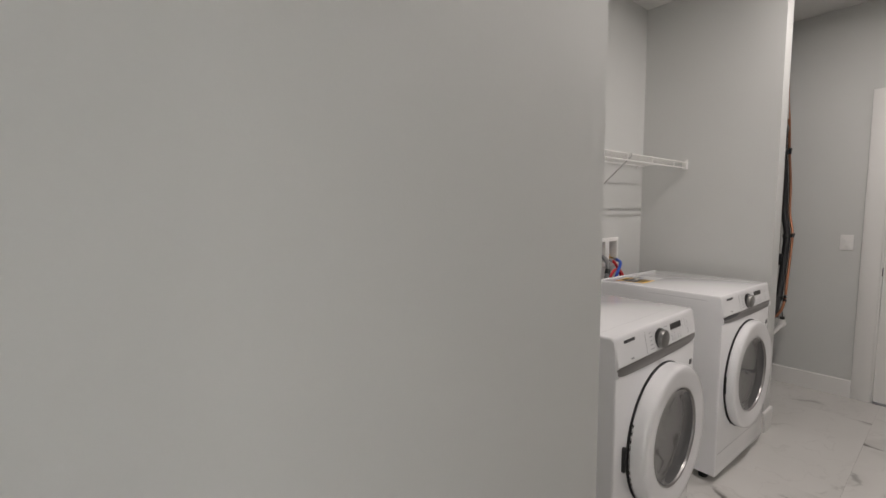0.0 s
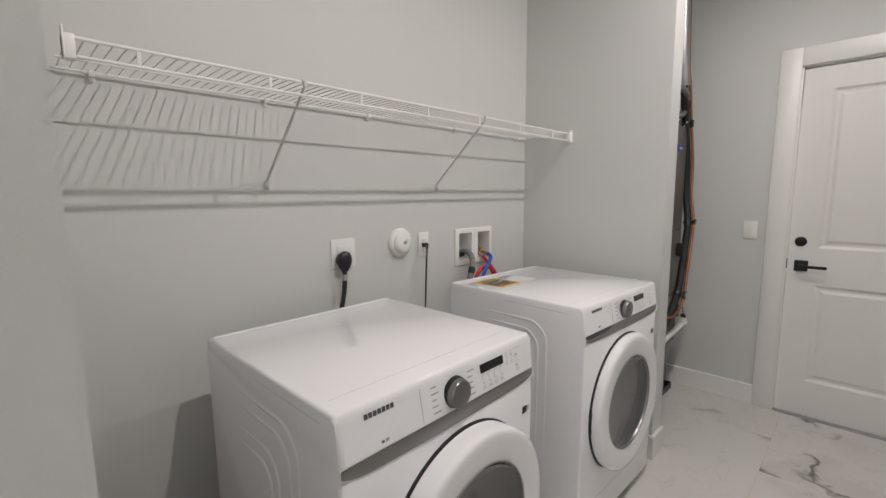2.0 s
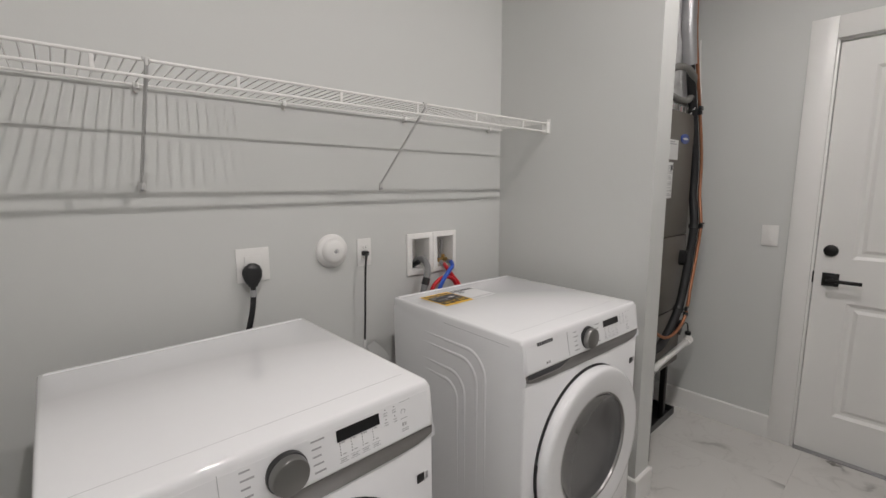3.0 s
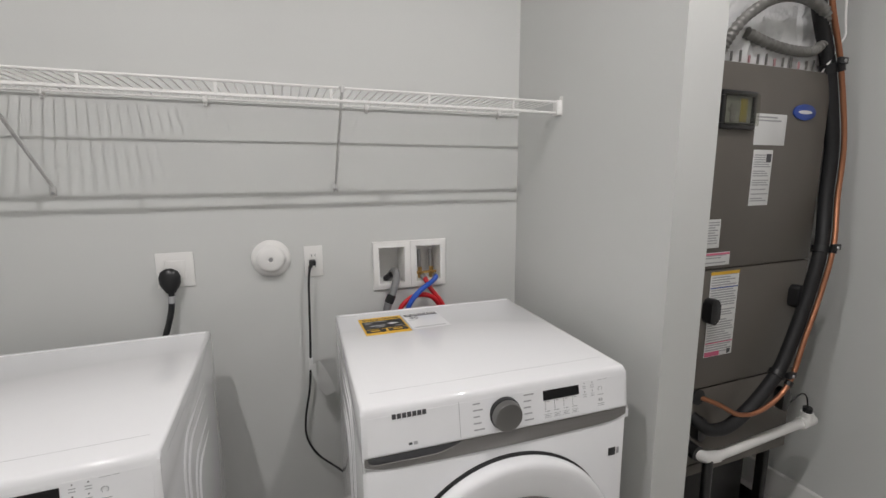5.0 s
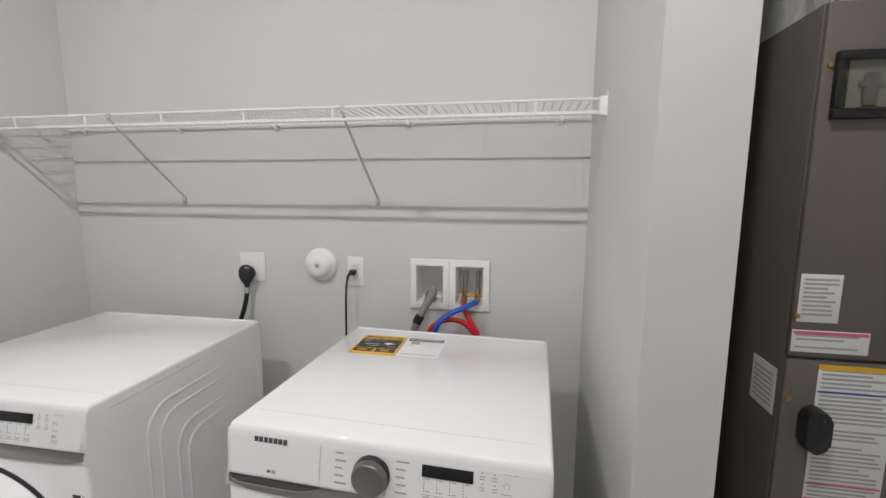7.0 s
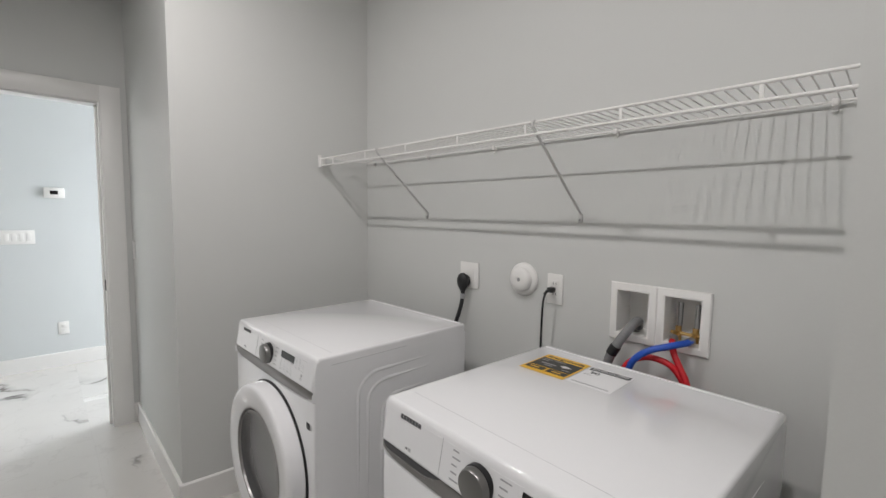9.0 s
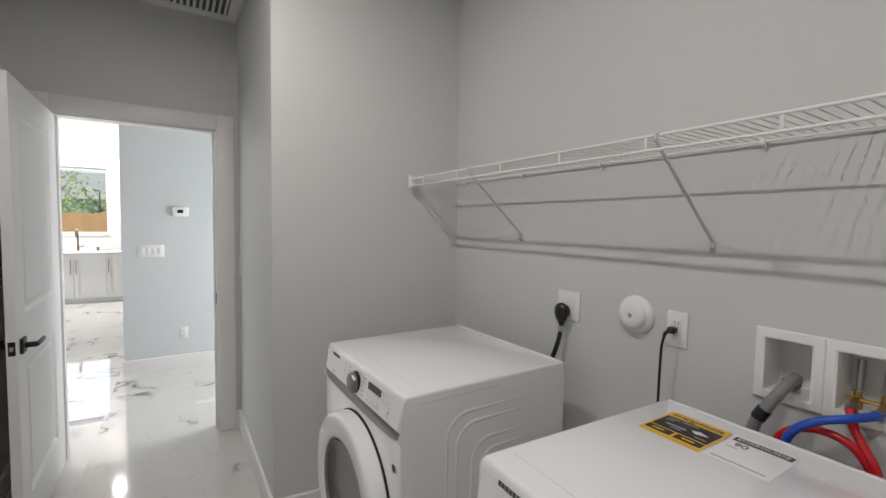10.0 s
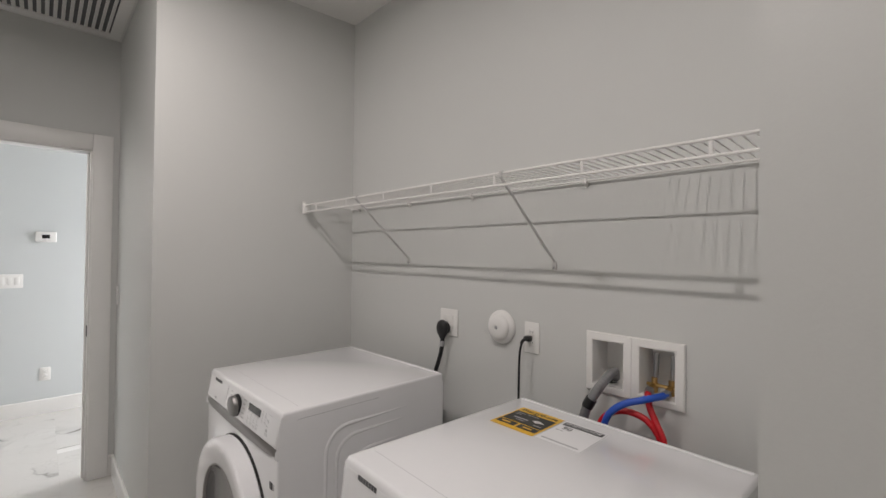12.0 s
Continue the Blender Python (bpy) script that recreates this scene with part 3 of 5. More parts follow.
def machine(name, cx, yf, label, category, drawer, yaw=0.0, shift=0.0):
    """A front loader, 0.686 m wide; yf is the front face of the cabinet; yaw turns it a little about its middle."""
    g = thing(name, (cx, yf + 0.34, 0), label, category, "laundry pair")
    L, R, top = cx - 0.343, cx + 0.343, 0.978
    Y = lambda d: yf + d
    B = -0.013
    prof = [(Y(B + 0.004), 0.04), (Y(B), 0.06), (Y(B), 0.835), (Y(-0.0105), 0.8385), (Y(-0.0105), 0.8678), (Y(-0.012), 0.869), (Y(-0.0165), 0.871), (Y(-0.018), 0.875), (Y(-0.005), 0.940), (Y(-0.0015), 0.962), (Y(0.001), 0.970), (Y(0.005), 0.9745),
            (Y(0.010), 0.976), (Y(0.672), 0.976), (Y(0.681), 0.970), (Y(0.684), 0.958), (Y(0.684), 0.945), (Y(0.675), 0.94), (Y(0.675), 0.04)]
    body = part("cabinet", capped(prof, L, R, 0.009), ENAMEL, g)
    pp = [(Y(-0.008), 0.877), (Y(-0.0179), 0.877), (Y(-0.0053), 0.940), (Y(-0.0031), 0.954), (Y(0.0035), 0.954)]
    panel = part("control_panel", prism(pp, L + 0.012, R - 0.012, "x"), ENAMEL, g)
    part("top_seam", box(L + 0.03, R - 0.03, Y(0.0663), Y(0.0668), 0.9755, 0.97625), PALEINK, panel)
    part("back_rim", box(L + 0.012, R - 0.012, Y(0.655), Y(0.672), 0.970, 0.978, 0.003), ENAMEL, panel)

    def face(z):
        """Where the panel's front lies at the height z."""
        return Y(-0.005 - 0.2 * (0.940 - z)) if z < 0.940 else Y(-0.005 + 0.16 * (z - 0.940))

    def mark(x0, x1, z0, z1, material, n, lab="", proud=0.0008):
        a, b = face(z0), face(z1)
        return part(n, prism([(a - proud, z0), (b - proud, z1), (b + 0.002, z1), (a + 0.002, z0)], cx + x0, cx + x1, "x"), material, panel, lab)

    # maker's mark as plain dark blocks
    for i in range(7):
        u = -0.276 + i * 0.0114
        mark(u, u + 0.0090, 0.9450, 0.9555, INK_AND_SHADE, "maker_mark", proud=0.0012)
    mark(-0.122, -0.1212, 0.878, 0.957, PALEINK, "panel_seam")
    mark(-0.242, -0.234, 0.885, 0.890, INK_AND_SHADE, "printed_mark")
    mark(-0.231, -0.222, 0.884, 0.891, PALEINK, "printed_mark")
    for i in range(5):
        z = 0.946 - i * 0.0145
        w = (0.018, 0.024, 0.016, 0.019, 0.026)[i]
        mark(-0.088, -0.088 + w, z - 0.0016, z + 0.0016, PALEINK, "printed_word")
        w = (0.028, 0.020, 0.018, 0.021, 0.024)[i]
        mark(0.042, 0.042 + w, z - 0.0016, z + 0.0016, PALEINK, "printed_word")
    kx, kz = cx - 0.0085, 0.9135
    ky = face(kz)
    kn = part("dial", lathe([(0.039, 0.004), (0.0385, -0.006), (0.0365, -0.008)], (kx, ky, kz), "y", 40), BLACK, panel, "black dial surround")
    part("dial_cap", lathe([(0.0365, -0.006), (0.0355, -0.020), (0.0335, -0.0235), (0.031, -0.0245), (0, -0.0245)], (kx, ky, kz), "y", 40), KNOB, kn, "brushed grey dial cap")
    mark(0.095, 0.196, 0.9255, 0.948, SCREEN, "display", "dark display window", 0.0016)
    for i in range(4):
        u = 0.099 + i * 0.0257
        for k in range(5):
            z = 0.9205 - k * 0.0056
            mark(u, u + 0.0018, z, z + 0.0018, INK_AND_SHADE, "indicator")
            if k in (0, 4):
                mark(u + 0.005, u + 0.0125, z, z + 0.0017, PALEINK, "printed_word")
        mark(u - 0.004, u + 0.016, 0.884, 0.8848, PALEINK, "button_outline")
        mark(u - 0.004, u + 0.016, 0.8915, 0.8923, PALEINK, "button_outline")
        mark(u - 0.001, u + 0.012, 0.8872, 0.8888, PALEINK, "printed_word")
    for u, z in ((0.212, 0.947), (0.235, 0.947), (0.212, 0.927), (0.235, 0.927)):
        mark(u, u + 0.0022, z, z + 0.0022, INK_AND_SHADE, "indicator")
        mark(u - 0.004, u + 0.006, z - 0.0065, z - 0.005, PALEINK, "printed_word")
        mark(u - 0.004, u + 0.006, z - 0.0115, z - 0.010, PALEINK, "printed_word")
    pw = tube([(cx + 0.259 + 0.0055 * math.cos(2 * math.pi * i / 16), face(0.93) - 0.0008, 0.93 + 0.0055 * math.sin(2 * math.pi * i / 16)) for i in range(17)], 0.0006, 5)
    part("power_button", pw, PALEINK, panel)
    for z in (0.9145, 0.8925, 0.888):
        mark(0.250, 0.269, z, z + 0.0013, PALEINK, "printed_word")
    for u, w in ((0.253, 0.004), (0.2595, 0.0015), (0.2625, 0.0015)):
        mark(u, u + w, 0.899, 0.906, PALEINK, "start_button")
    mark(0.252, 0.268, 0.9510, 0.9518, PALEINK, "printed_word")
    mark(0.272, 0.281, 0.9512, 0.9522, PALEINK, "printed_word")
    # grey trim below the panel, its lower edge curved
    strip = [(L + 0.004, 0.8682)]
    for i in range(33):
        t = i / 32
        low = 0.840 - 0.009 * math.sin(math.pi * (0.1 + 0.8 * t)) + 0.012 * (abs(2 * t - 1) ** 14)
        strip.append((L + 0.004 + t * 0.678, low))
    strip.append((R - 0.004, 0.8682))
    tr = part("trim_strip", prism(strip, Y(-0.0148), Y(0.03), "y", 0.002), GREYP, g, "silver grey trim strip")
    if drawer:
        # dark patch on the trim paints the groove's shade; nothing is recessed
        gr = [(L + 0.010, 0.8682), (L + 0.014, 0.8575), (L + 0.030, 0.8525), (L + 0.150, 0.8510), (L + 0.180, 0.8535), (L + 0.205, 0.8600), (L + 0.225, 0.8682)]
        part("drawer_groove_shade", prism(gr, Y(-0.0154), Y(-0.008), "y", 0.0004), INK_AND_SHADE, tr, "dark patch painting the shade of the drawer grip groove")
        part("groove_lip", tube(smooth_path([(x, Y(-0.0154), z - 0.0015) for x, z in gr[1:6]], 6), 0.0022, 8), GREYP, tr)
    # door
    dz = 0.515 if drawer else 0.533
    out, sc, dx = (0.0, 1.03, 0.004) if drawer else (0.022, 0.98, 0.022)
    c = (cx + dx, yf + B - out, dz)
    ring = lambda pts: [(r * sc, h_) for r, h_ in pts]
    # black ring paints the shade in the gap between door and cabinet
    part("door_gap_shade", lathe(ring([(0.2848, 0.004), (0.2848, -0.003), (0.279, -0.005), (0.25, -0.006), (0.2, -0.006)]), (cx + dx, yf + B, dz), "y", 64), RUBBER, g, "black ring painting the shaded gap behind the door")
    door = part("door", lathe(ring([(0.16, -0.006 + out), (0.278, -0.006 + out), (0.2815, -0.010 + out), (0.2835, -0.018), (0.2825, -0.032), (0.2800, -0.0395), (0.2745, -0.0440), (0.267, -0.0455), (0.250, -0.0448), (0.222, -0.0425), (0.202, -0.0400), (0.196, -0.0385), (0.1915, -0.0355), (0.1895, -0.031)]), c, "y", 72), ENAMEL, g, "round glossy white door ring")
    part("door_window", lathe(ring([(0.1912, -0.034), (0.187, -0.0285), (0.179, -0.0205), (0.166, -0.0140), (0.145, -0.0095), (0.11, -0.0062), (0.06, -0.0042), (0, -0.0035)]), c, "y", 64), SMOKE, door, "smoked grey door window")
    part("bezel", lathe(ring([(0.1965, -0.0375), (0.1945, -0.0405), (0.1905, -0.0385), (0.1885, -0.031)]), c, "y", 64), GREYP, door)
    if not drawer:
        # solid black tube paints the shade of the grip recess
        arc = [(cx + dx + 0.264 * math.cos(radians(a)), Y(B - 0.012), dz + 0.264 * math.sin(radians(a))) for a in range(150, 236, 6)]
        part("grip_recess_shade", tube(arc, [0.002] + [0.0125] * (len(arc) - 2) + [0.002], 10), BLACK, g, "black tube painting the shade of the grip recess behind the door")
    part("door_catch", box(cx - 0.287, cx - 0.272, Y(B - 0.012), Y(B + 0.002), dz - 0.045, dz + 0.045, 0.003), BLACK, g, "black door catch")
    part("badge", box(cx + 0.292, cx + 0.314, Y(B - 0.0012), Y(B + 0.002), 0.737, 0.759, 0.0005), BLACK, g, "small dark badge")
    part("badge_mark", box(cx + 0.318, cx + 0.325, Y(B - 0.0010), Y(B + 0.002), 0.740, 0.757, 0.0003), PALEINK, g)
    part("lower_seam", box(L + 0.02, R - 0.02, Y(B - 0.0006), Y(B + 0.002), 0.158, 0.1595), PALEINK, g)
    # pressed ridges of both sides
    for x, s in ((L + 0.001, -1), (R - 0.001, 1)):
        for k, (yb, yt, zt, rr) in enumerate(((0.60, 0.150, 0.885, 0.085), (0.585, 0.190, 0.846, 0.075), (0.565, 0.250, 0.780, 0.07), (0.545, 0.288, 0.738, 0.06))):
            path = ridge_path(x - s * 0.0035, s, Y(yb), Y(yt), zt, 0.12, rr)
            part("side_ridge", tube(path, [0.003] + [0.0085] * (len(path) - 2) + [0.003], 10), ENAMEL, body)
        part("top_fold", box(min(x, x + s * 0.0012), max(x, x + s * 0.0012), Y(0.05), Y(0.36), 0.9445, 0.9457), PALEINK, body)
    for sx in (-0.29, 0.29):
        for sy in (0.06, 0.62):
            part("foot", lathe([(0, 0), (0.022, 0), (0.024, 0.012), (0.012, 0.016), (0.012, 0.045), (0, 0.045)], (cx + sx, Y(sy), 0), "z", 20), BLACK, g, "black levelling foot")
    g.matrix_basis = Matrix.Translation(ORIGIN[g] + Vector((shift, 0, 0))) @ Matrix.Rotation(radians(yaw), 4, "Z")
    return g


DRYER_X, WASH_X, FRONT = 0.990, 2.073, 0.876
machine("clothes_dryer", DRYER_X, FRONT, "glossy white front-loading dryer with smoked round door", "dryer", False, 0.9, 0.0055)
machine("washing_machine", WASH_X, FRONT, "glossy white front-loading washer with smoked round door and energy stickers", "washer", True, -2.1, -0.0125)


def text_bm(body, size, depth=0.0003):
    cu = bpy.data.curves.new("lettering", "FONT")
    cu.body, cu.size, cu.extrude, cu.align_x, cu.align_y = body, size, depth, "CENTER", "CENTER"
    ob = bpy.data.objects.new("lettering", cu)
    scene.collection.objects.link(ob)
    me = bpy.data.meshes.new_from_object(ob.evaluated_get(bpy.context.evaluated_depsgraph_get()))
    bm = bmesh.new()
    bm.from_mesh(me)
    bpy.data.objects.remove(ob)
    bpy.data.curves.remove(cu)
    bpy.data.meshes.remove(me)
    return bm


def lettering(body, size, m, material, parent, width=None, name="lettering"):
    bm = text_bm(body, size)
    if width:
        w = max(v.co.x for v in bm.verts) - min(v.co.x for v in bm.verts)
        bmesh.ops.scale(bm, vec=(width / w, 1, 1), verts=bm.verts)
    bmesh.ops.transform(bm, matrix=m, verts=bm.verts)
    return part(name, bm, material, parent, smooth=0)


# energy stickers on the washer's top
TOPZ = 0.9762
st = thing("energy_label", (1.872, 1.40, TOPZ), "yellow and black energy sticker on the washer top", "sticker", "washer stickers")
part("sheet", box(1.798, 1.946, 1.318, 1.483, TOPZ, TOPZ + 0.0008), YELLOW, st)
part("black_field", box(1.804, 1.940, 1.368, 1.447, TOPZ + 0.0008, TOPZ + 0.0013), BLACK, st)
part("black_field", box(1.804, 1.868, 1.337, 1.363, TOPZ + 0.0008, TOPZ + 0.0013), BLACK, st)
part("black_field", box(1.876, 1.940, 1.337, 1.363, TOPZ + 0.0008, TOPZ + 0.0013), BLACK, st)
part("printed_word", prism([(1.90, 1.418), (1.925, 1.408), (1.90, 1.398), (1.885, 1.408)], TOPZ + 0.0013, TOPZ + 0.0018, "z"), PAPER, st)
part("printed_word", box(1.825, 1.875, 1.395, 1.402, TOPZ + 0.0013, TOPZ + 0.0018), PALEINK, st)
for u in (1.818, 1.892):
    part("printed_word", box(u, u + 0.03, 1.346, 1.353, TOPZ + 0.0013, TOPZ + 0.0018), YELLOW, st)
for u, w, v in ((1.812, 0.030, 1.432), (1.848, 0.040, 1.434), (1.812, 0.022, 1.420), (1.842, 0.028, 1.383), (1.905, 0.026, 1.380)):
    part("printed_word", box(u, u + w, v, v + 0.004, TOPZ + 0.0013, TOPZ + 0.0018), PALEINK, st)
lettering("EnergyGuide", 0.024, pose(1.872, 1.464, TOPZ + 0.0012), INK_AND_SHADE, st, 0.125)
st2 = thing("energy_rating_sheet", (2.01, 1.40, TOPZ), "white energy rating sticker on the washer top", "sticker", "washer stickers")
part("sheet", box(1.952, 2.082, 1.322, 1.484, TOPZ, TOPZ + 0.0006), ENAMEL, st2)
part("black_band", box(1.958, 2.076, 1.452, 1.476, TOPZ + 0.0006, TOPZ + 0.0011), INK_AND_SHADE, st2)
lettering("ENERGUIDE", 0.017, pose(2.017, 1.464, TOPZ + 0.0015), PAPER, st2, 0.105)
lettering("90", 0.030, pose(1.985, 1.432, TOPZ + 0.0010), INK_AND_SHADE, st2)
part("printed_word", box(1.962, 1.985, 1.410, 1.412, TOPZ + 0.0006, TOPZ + 0.0011), PALEINK, st2)
part("printed_word", box(1.962, 2.07, 1.336, 1.341, TOPZ + 0.0006, TOPZ + 0.0011), PALEINK, st2)

# ---- wire shelf ----
def wire_shelf():
    x0, x1, yf, yb, zt, zl = 0.378, 2.538, 1.400, 1.692, 1.726, 1.689
    g = thing("wire_shelf", ((x0 + x1) / 2, yb, zl), "white vinyl-coated wire shelf fixed above the machines", "wire shelf")
    for n, y, z, r in (("front_rod", yf, zt, 0.0042), ("lip_rod", yf + 0.003, zl, 0.0042), ("back_rod", yb, zt - 0.003, 0.0034), ("middle_rod", 1.560, zt - 0.006, 0.0032)):
        part(n, tube([(x0, y, z), (x1, y, z)], r, 10), WIRE, g)
    deck = tube([(0, yb - 0.004, zt + 0.002), (0, yf + 0.004, zt + 0.0035), (0, yf, zt + 0.001)], 0.0018, 6)
    bmesh.ops.translate(deck, verts=deck.verts, vec=-ORIGIN[g])
    me = finish("deck_wire", deck, WIRE)
    n = 84
    for i in range(n):
        ob = new("deck_wire", me)
        ob.parent = g
        ob.location = (x0 + 0.012 + (x1 - x0 - 0.024) * i / (n - 1), 0, 0)
    tie_x = [2.346 - 0.306 * k for k in range(7)]
    for x in tie_x:
        part("lip_tie", prism([(yf - 0.002, zt), (yf + 0.002, zt), (yf + 0.005, zl), (yf + 0.001, zl)], x - 0.0045, x + 0.0045, "x", 0.001), WIRE, g)
    for x in (0.917, 1.765):
        foot = (x + 0.004, 1.702, 1.432)
        br = part("brace", joined(tube([(x, yf - 0.004, zt + 0.004), (x, yf - 0.006, zt - 0.012), (x, yf + 0.004, zt - 0.022), (foot[0], 1.699, 1.445), (foot[0], 1.7025, 1.418)], 0.0046, 10),
                                  box(x - 0.008, x + 0.008, yf - 0.007, yf + 0.006, zt - 0.002, zt + 0.0065, 0.002),
                                  box(foot[0] - 0.009, foot[0] + 0.009, 1.6985, 1.7045, 1.412, 1.446, 0.003)), SHADED_BRACE, g, "diagonal white support brace, its shade painted in as grey")
        part("screw", lathe([(0, -0.0035), (0.004, -0.003), (0.005, 0.0)], (foot[0], 1.6985, 1.422), "y", 14), STEEL, br)
    for x in (0.46, 0.93, 1.361, 1.892, 2.44):
        part("wall_clip", joined(box(x - 0.007, x + 0.007, 1.682, 1.7045, zt - 0.014, zt + 0.004, 0.003), lathe([(0, -0.005), (0.006, -0.004), (0.0075, 0.0)], (x, 1.699, zt - 0.018), "y", 14)), WIRE, g, "white wall clip")
    for x, s in ((x0 - 0.002, 1), (x1 + 0.002, -1)):
        a, b = sorted((x, x + s * 0.022))
        part("end_bracket", joined(box(a, b, yf - 0.010, yf + 0.020, zl - 0.008, zt + 0.006, 0.003), box(min(x, x + s * 0.004), max(x, x + s * 0.004), yf - 0.014, yf + 0.006, zl - 0.010, zt + 0.020, 0.002)), PLASTIC, g, "white end bracket")
    return g


wire_shelf()

# ---- fittings on the back wall ----
def plate(name, axis, face, s, u0, u1, z0, z1, label, category, kinds, group="wall plates"):
    """A rounded cover plate on a wall; face is the wall's plane, s the way off it."""
    def at(ua, ub, da, db, za, zb, bev=0.0):
        d0, d1 = sorted((face + s * da, face + s * db))
        return box(ua, ub, d0, d1, za, zb, bev) if axis == "y" else box(d0, d1, ua, ub, za, zb, bev)
    c = ((u0 + u1) / 2, face, z0) if axis == "y" else (face, (u0 + u1) / 2, z0)
    g = thing(name, c, label, category, group)
    part("cover", at(u0, u1, 0.0005, 0.006, z0, z1, 0.002), PLASTIC, g)
    w, h, um, zm = u1 - u0, z1 - z0, (u0 + u1) / 2, (z0 + z1) / 2
    if kinds == "socket":
        for dz in (-0.02, 0.02):
            so = part("socket", at(um - 0.016, um + 0.016, 0.005, 0.0075, zm + dz - 0.014, zm + dz + 0.014, 0.002), PLASTIC, g)
            for du in (-0.006, 0.006):
                part("slot", at(um + du - 0.001, um + du + 0.001, 0.0073, 0.0079, zm + dz - 0.003, zm + dz + 0.006), INK_AND_SHADE, so)
    elif kinds == "range":
        part("socket", at(um - 0.03, um + 0.03, 0.005, 0.009, zm - 0.032, zm + 0.032, 0.003), PLASTIC, g)
    else:
        n = int(kinds)
        for i in range(n):
            u = um + (i - (n - 1) / 2) * 0.046
            part("rocker", at(u - 0.016, u + 0.016, 0.005, 0.0085, zm - 0.032, zm + 0.032, 0.002), PLASTIC, g)
    return g


plate("power_outlet", "y", BACK, -1, 1.166, 1.279, 1.098, 1.217, "white dryer power outlet plate with a black plug in it", "outlet", "range")
plate("power_outlet", "y", BACK, -1, 1.641, 1.708, 1.097, 1.213, "white wall outlet plate with the washer plug in it", "outlet", "socket")
plate("light_switch", "x", RIGHT, -1, 0.655, 0.730, 1.097, 1.211, "white rocker light switch on the grey wall", "switch", "1")
plate("light_switch", "y", 0.71, -1, -0.862, -0.792, 1.115, 1.23, "white rocker light switch on the corridor wall", "switch", "1")


def dryer_cord():
    g = thing("dryer_power_cord", (1.208, 1.66, 0.98), "thick black dryer cord plugged into the wall", "power cord")
    own = bmesh.new()
    sec = [(1.168, 0.010), (1.158, 0.026), (1.140, 0.033), (1.120, 0.032), (1.104, 0.026), (1.094, 0.018), (1.086, 0.015)]
    rings = []
    for z, r in sec:
        rings.append([own.verts.new((1.209 + r * math.cos(a), 1.676 + 0.62 * r * math.sin(a) - 0.004, z)) for a in [2 * math.pi * k / 20 for k in range(20)]])
    for a, b in zip(rings, rings[1:]):
        for k in range(20):
            own.faces.new((a[k], a[(k + 1) % 20], b[(k + 1) % 20], b[k]))
    own.faces.new(rings[0])
    own.faces.new(rings[-1])
    part("plug", joined(own, lathe([(0, -0.002), (0.028, -0.002), (0.028, 0.022)], (1.209, 1.672, 1.132), "y", 24)), BLACK, g, "moulded black plug")
    path = smooth_path([(1.209, 1.674, 1.09), (1.208, 1.673, 1.06), (1.203, 1.670, 1.02), (1.192, 1.665, 0.975), (1.175, 1.66, 0.92), (1.15, 1.655, 0.82), (1.13, 1.65, 0.70), (1.12, 1.62, 0.60), (1.12, 1.548, 0.56)], 6)
    part("cable", tube(path, 0.0095, 12), BLACK, g)
    part("cable_tag", tube([(1.2087, 1.6735, 1.074), (1.2078, 1.6728, 1.05)], 0.0112, 14), PALEINK, g, "pale cable band")


def washer_cord():
    g = thing("washer_power_cord", (1.66, 1.67, 0.32), "thin black washer cord hanging with a white paper tag", "power cord")
    part("plug", joined(box(1.657, 1.681, 1.668, 1.697, 1.143, 1.163, 0.005, 3), tube([(1.668, 1.672, 1.152), (1.662, 1.662, 1.147), (1.656, 1.658, 1.135)], 0.006, 10)), BLACK, g, "small black plug")
    path = smooth_path([(1.660, 1.660, 1.143), (1.652, 1.656, 1.10), (1.648, 1.657, 1.00), (1.645, 1.660, 0.88), (1.640, 1.663, 0.76), (1.632, 1.668, 0.66), (1.612, 1.672, 0.55), (1.612, 1.672, 0.46), (1.65, 1.668, 0.38), (1.715, 1.645, 0.325), (1.76, 1.58, 0.315), (1.775, 1.550, 0.315)], 6)
    part("cable", tube(path, 0.0042, 8), BLACK, g)
    own = bmesh.new()
    cols = []
    for i in range(9):
        t = i / 8
        bend = 0.018 * math.sin(math.pi * t)
        w = 0.022 + 0.008 * math.sin(math.pi * t)
        mid = Vector((1.655 + 0.050 * t, 1.640 - 0.05 * t - bend, 0.775 - 0.105 * t))
        side = Vector((0.80, -0.12, 0.45)).normalized()
        cols.append([own.verts.new(mid + side * w * s) for s in (-0.9, 0, 0.9)])
    for a, b in zip(cols, cols[1:]):
        for k in range(2):
            own.faces.new((a[k], a[k + 1], b[k + 1], b[k]))
    bmesh.ops.solidify(own, geom=own.faces[:], thickness=0.0006)
    part("paper_tag", own, PAPER, g, "white curled paper tag")
    part("tag_band", tube([(1.6415, 1.663, 0.79), (1.6395, 1.6635, 0.745)], 0.0075, 10), PAPER, g)


dryer_cord()
washer_cord()

dome = thing("round_wall_cap", (1.527, BACK, 1.098), "round white domed plastic cap on the wall", "wall cap")
part("flange", lathe([(0.0675, -0.0006), (0.0675, -0.004), (0.065, -0.010), (0.058, -0.0165), (0.050, -0.0185)], (1.527, BACK, 1.176), "y", 48), PLASTIC, dome)
part("dome", lathe([(0.0505, -0.016), (0.049, -0.026), (0.044, -0.034), (0.036, -0.0385), (0.018, -0.0415), (0.011, -0.0415), (0.009, -0.039), (0, -0.039)], (1.527, BACK, 1.176), "y", 48), PLASTIC, dome)
part("screw", lathe([(0.0075, -0.0385), (0.0065, -0.041), (0, -0.0415)], (1.527, BACK, 1.176), "y", 20), STEEL, dome, "grey centre screw")


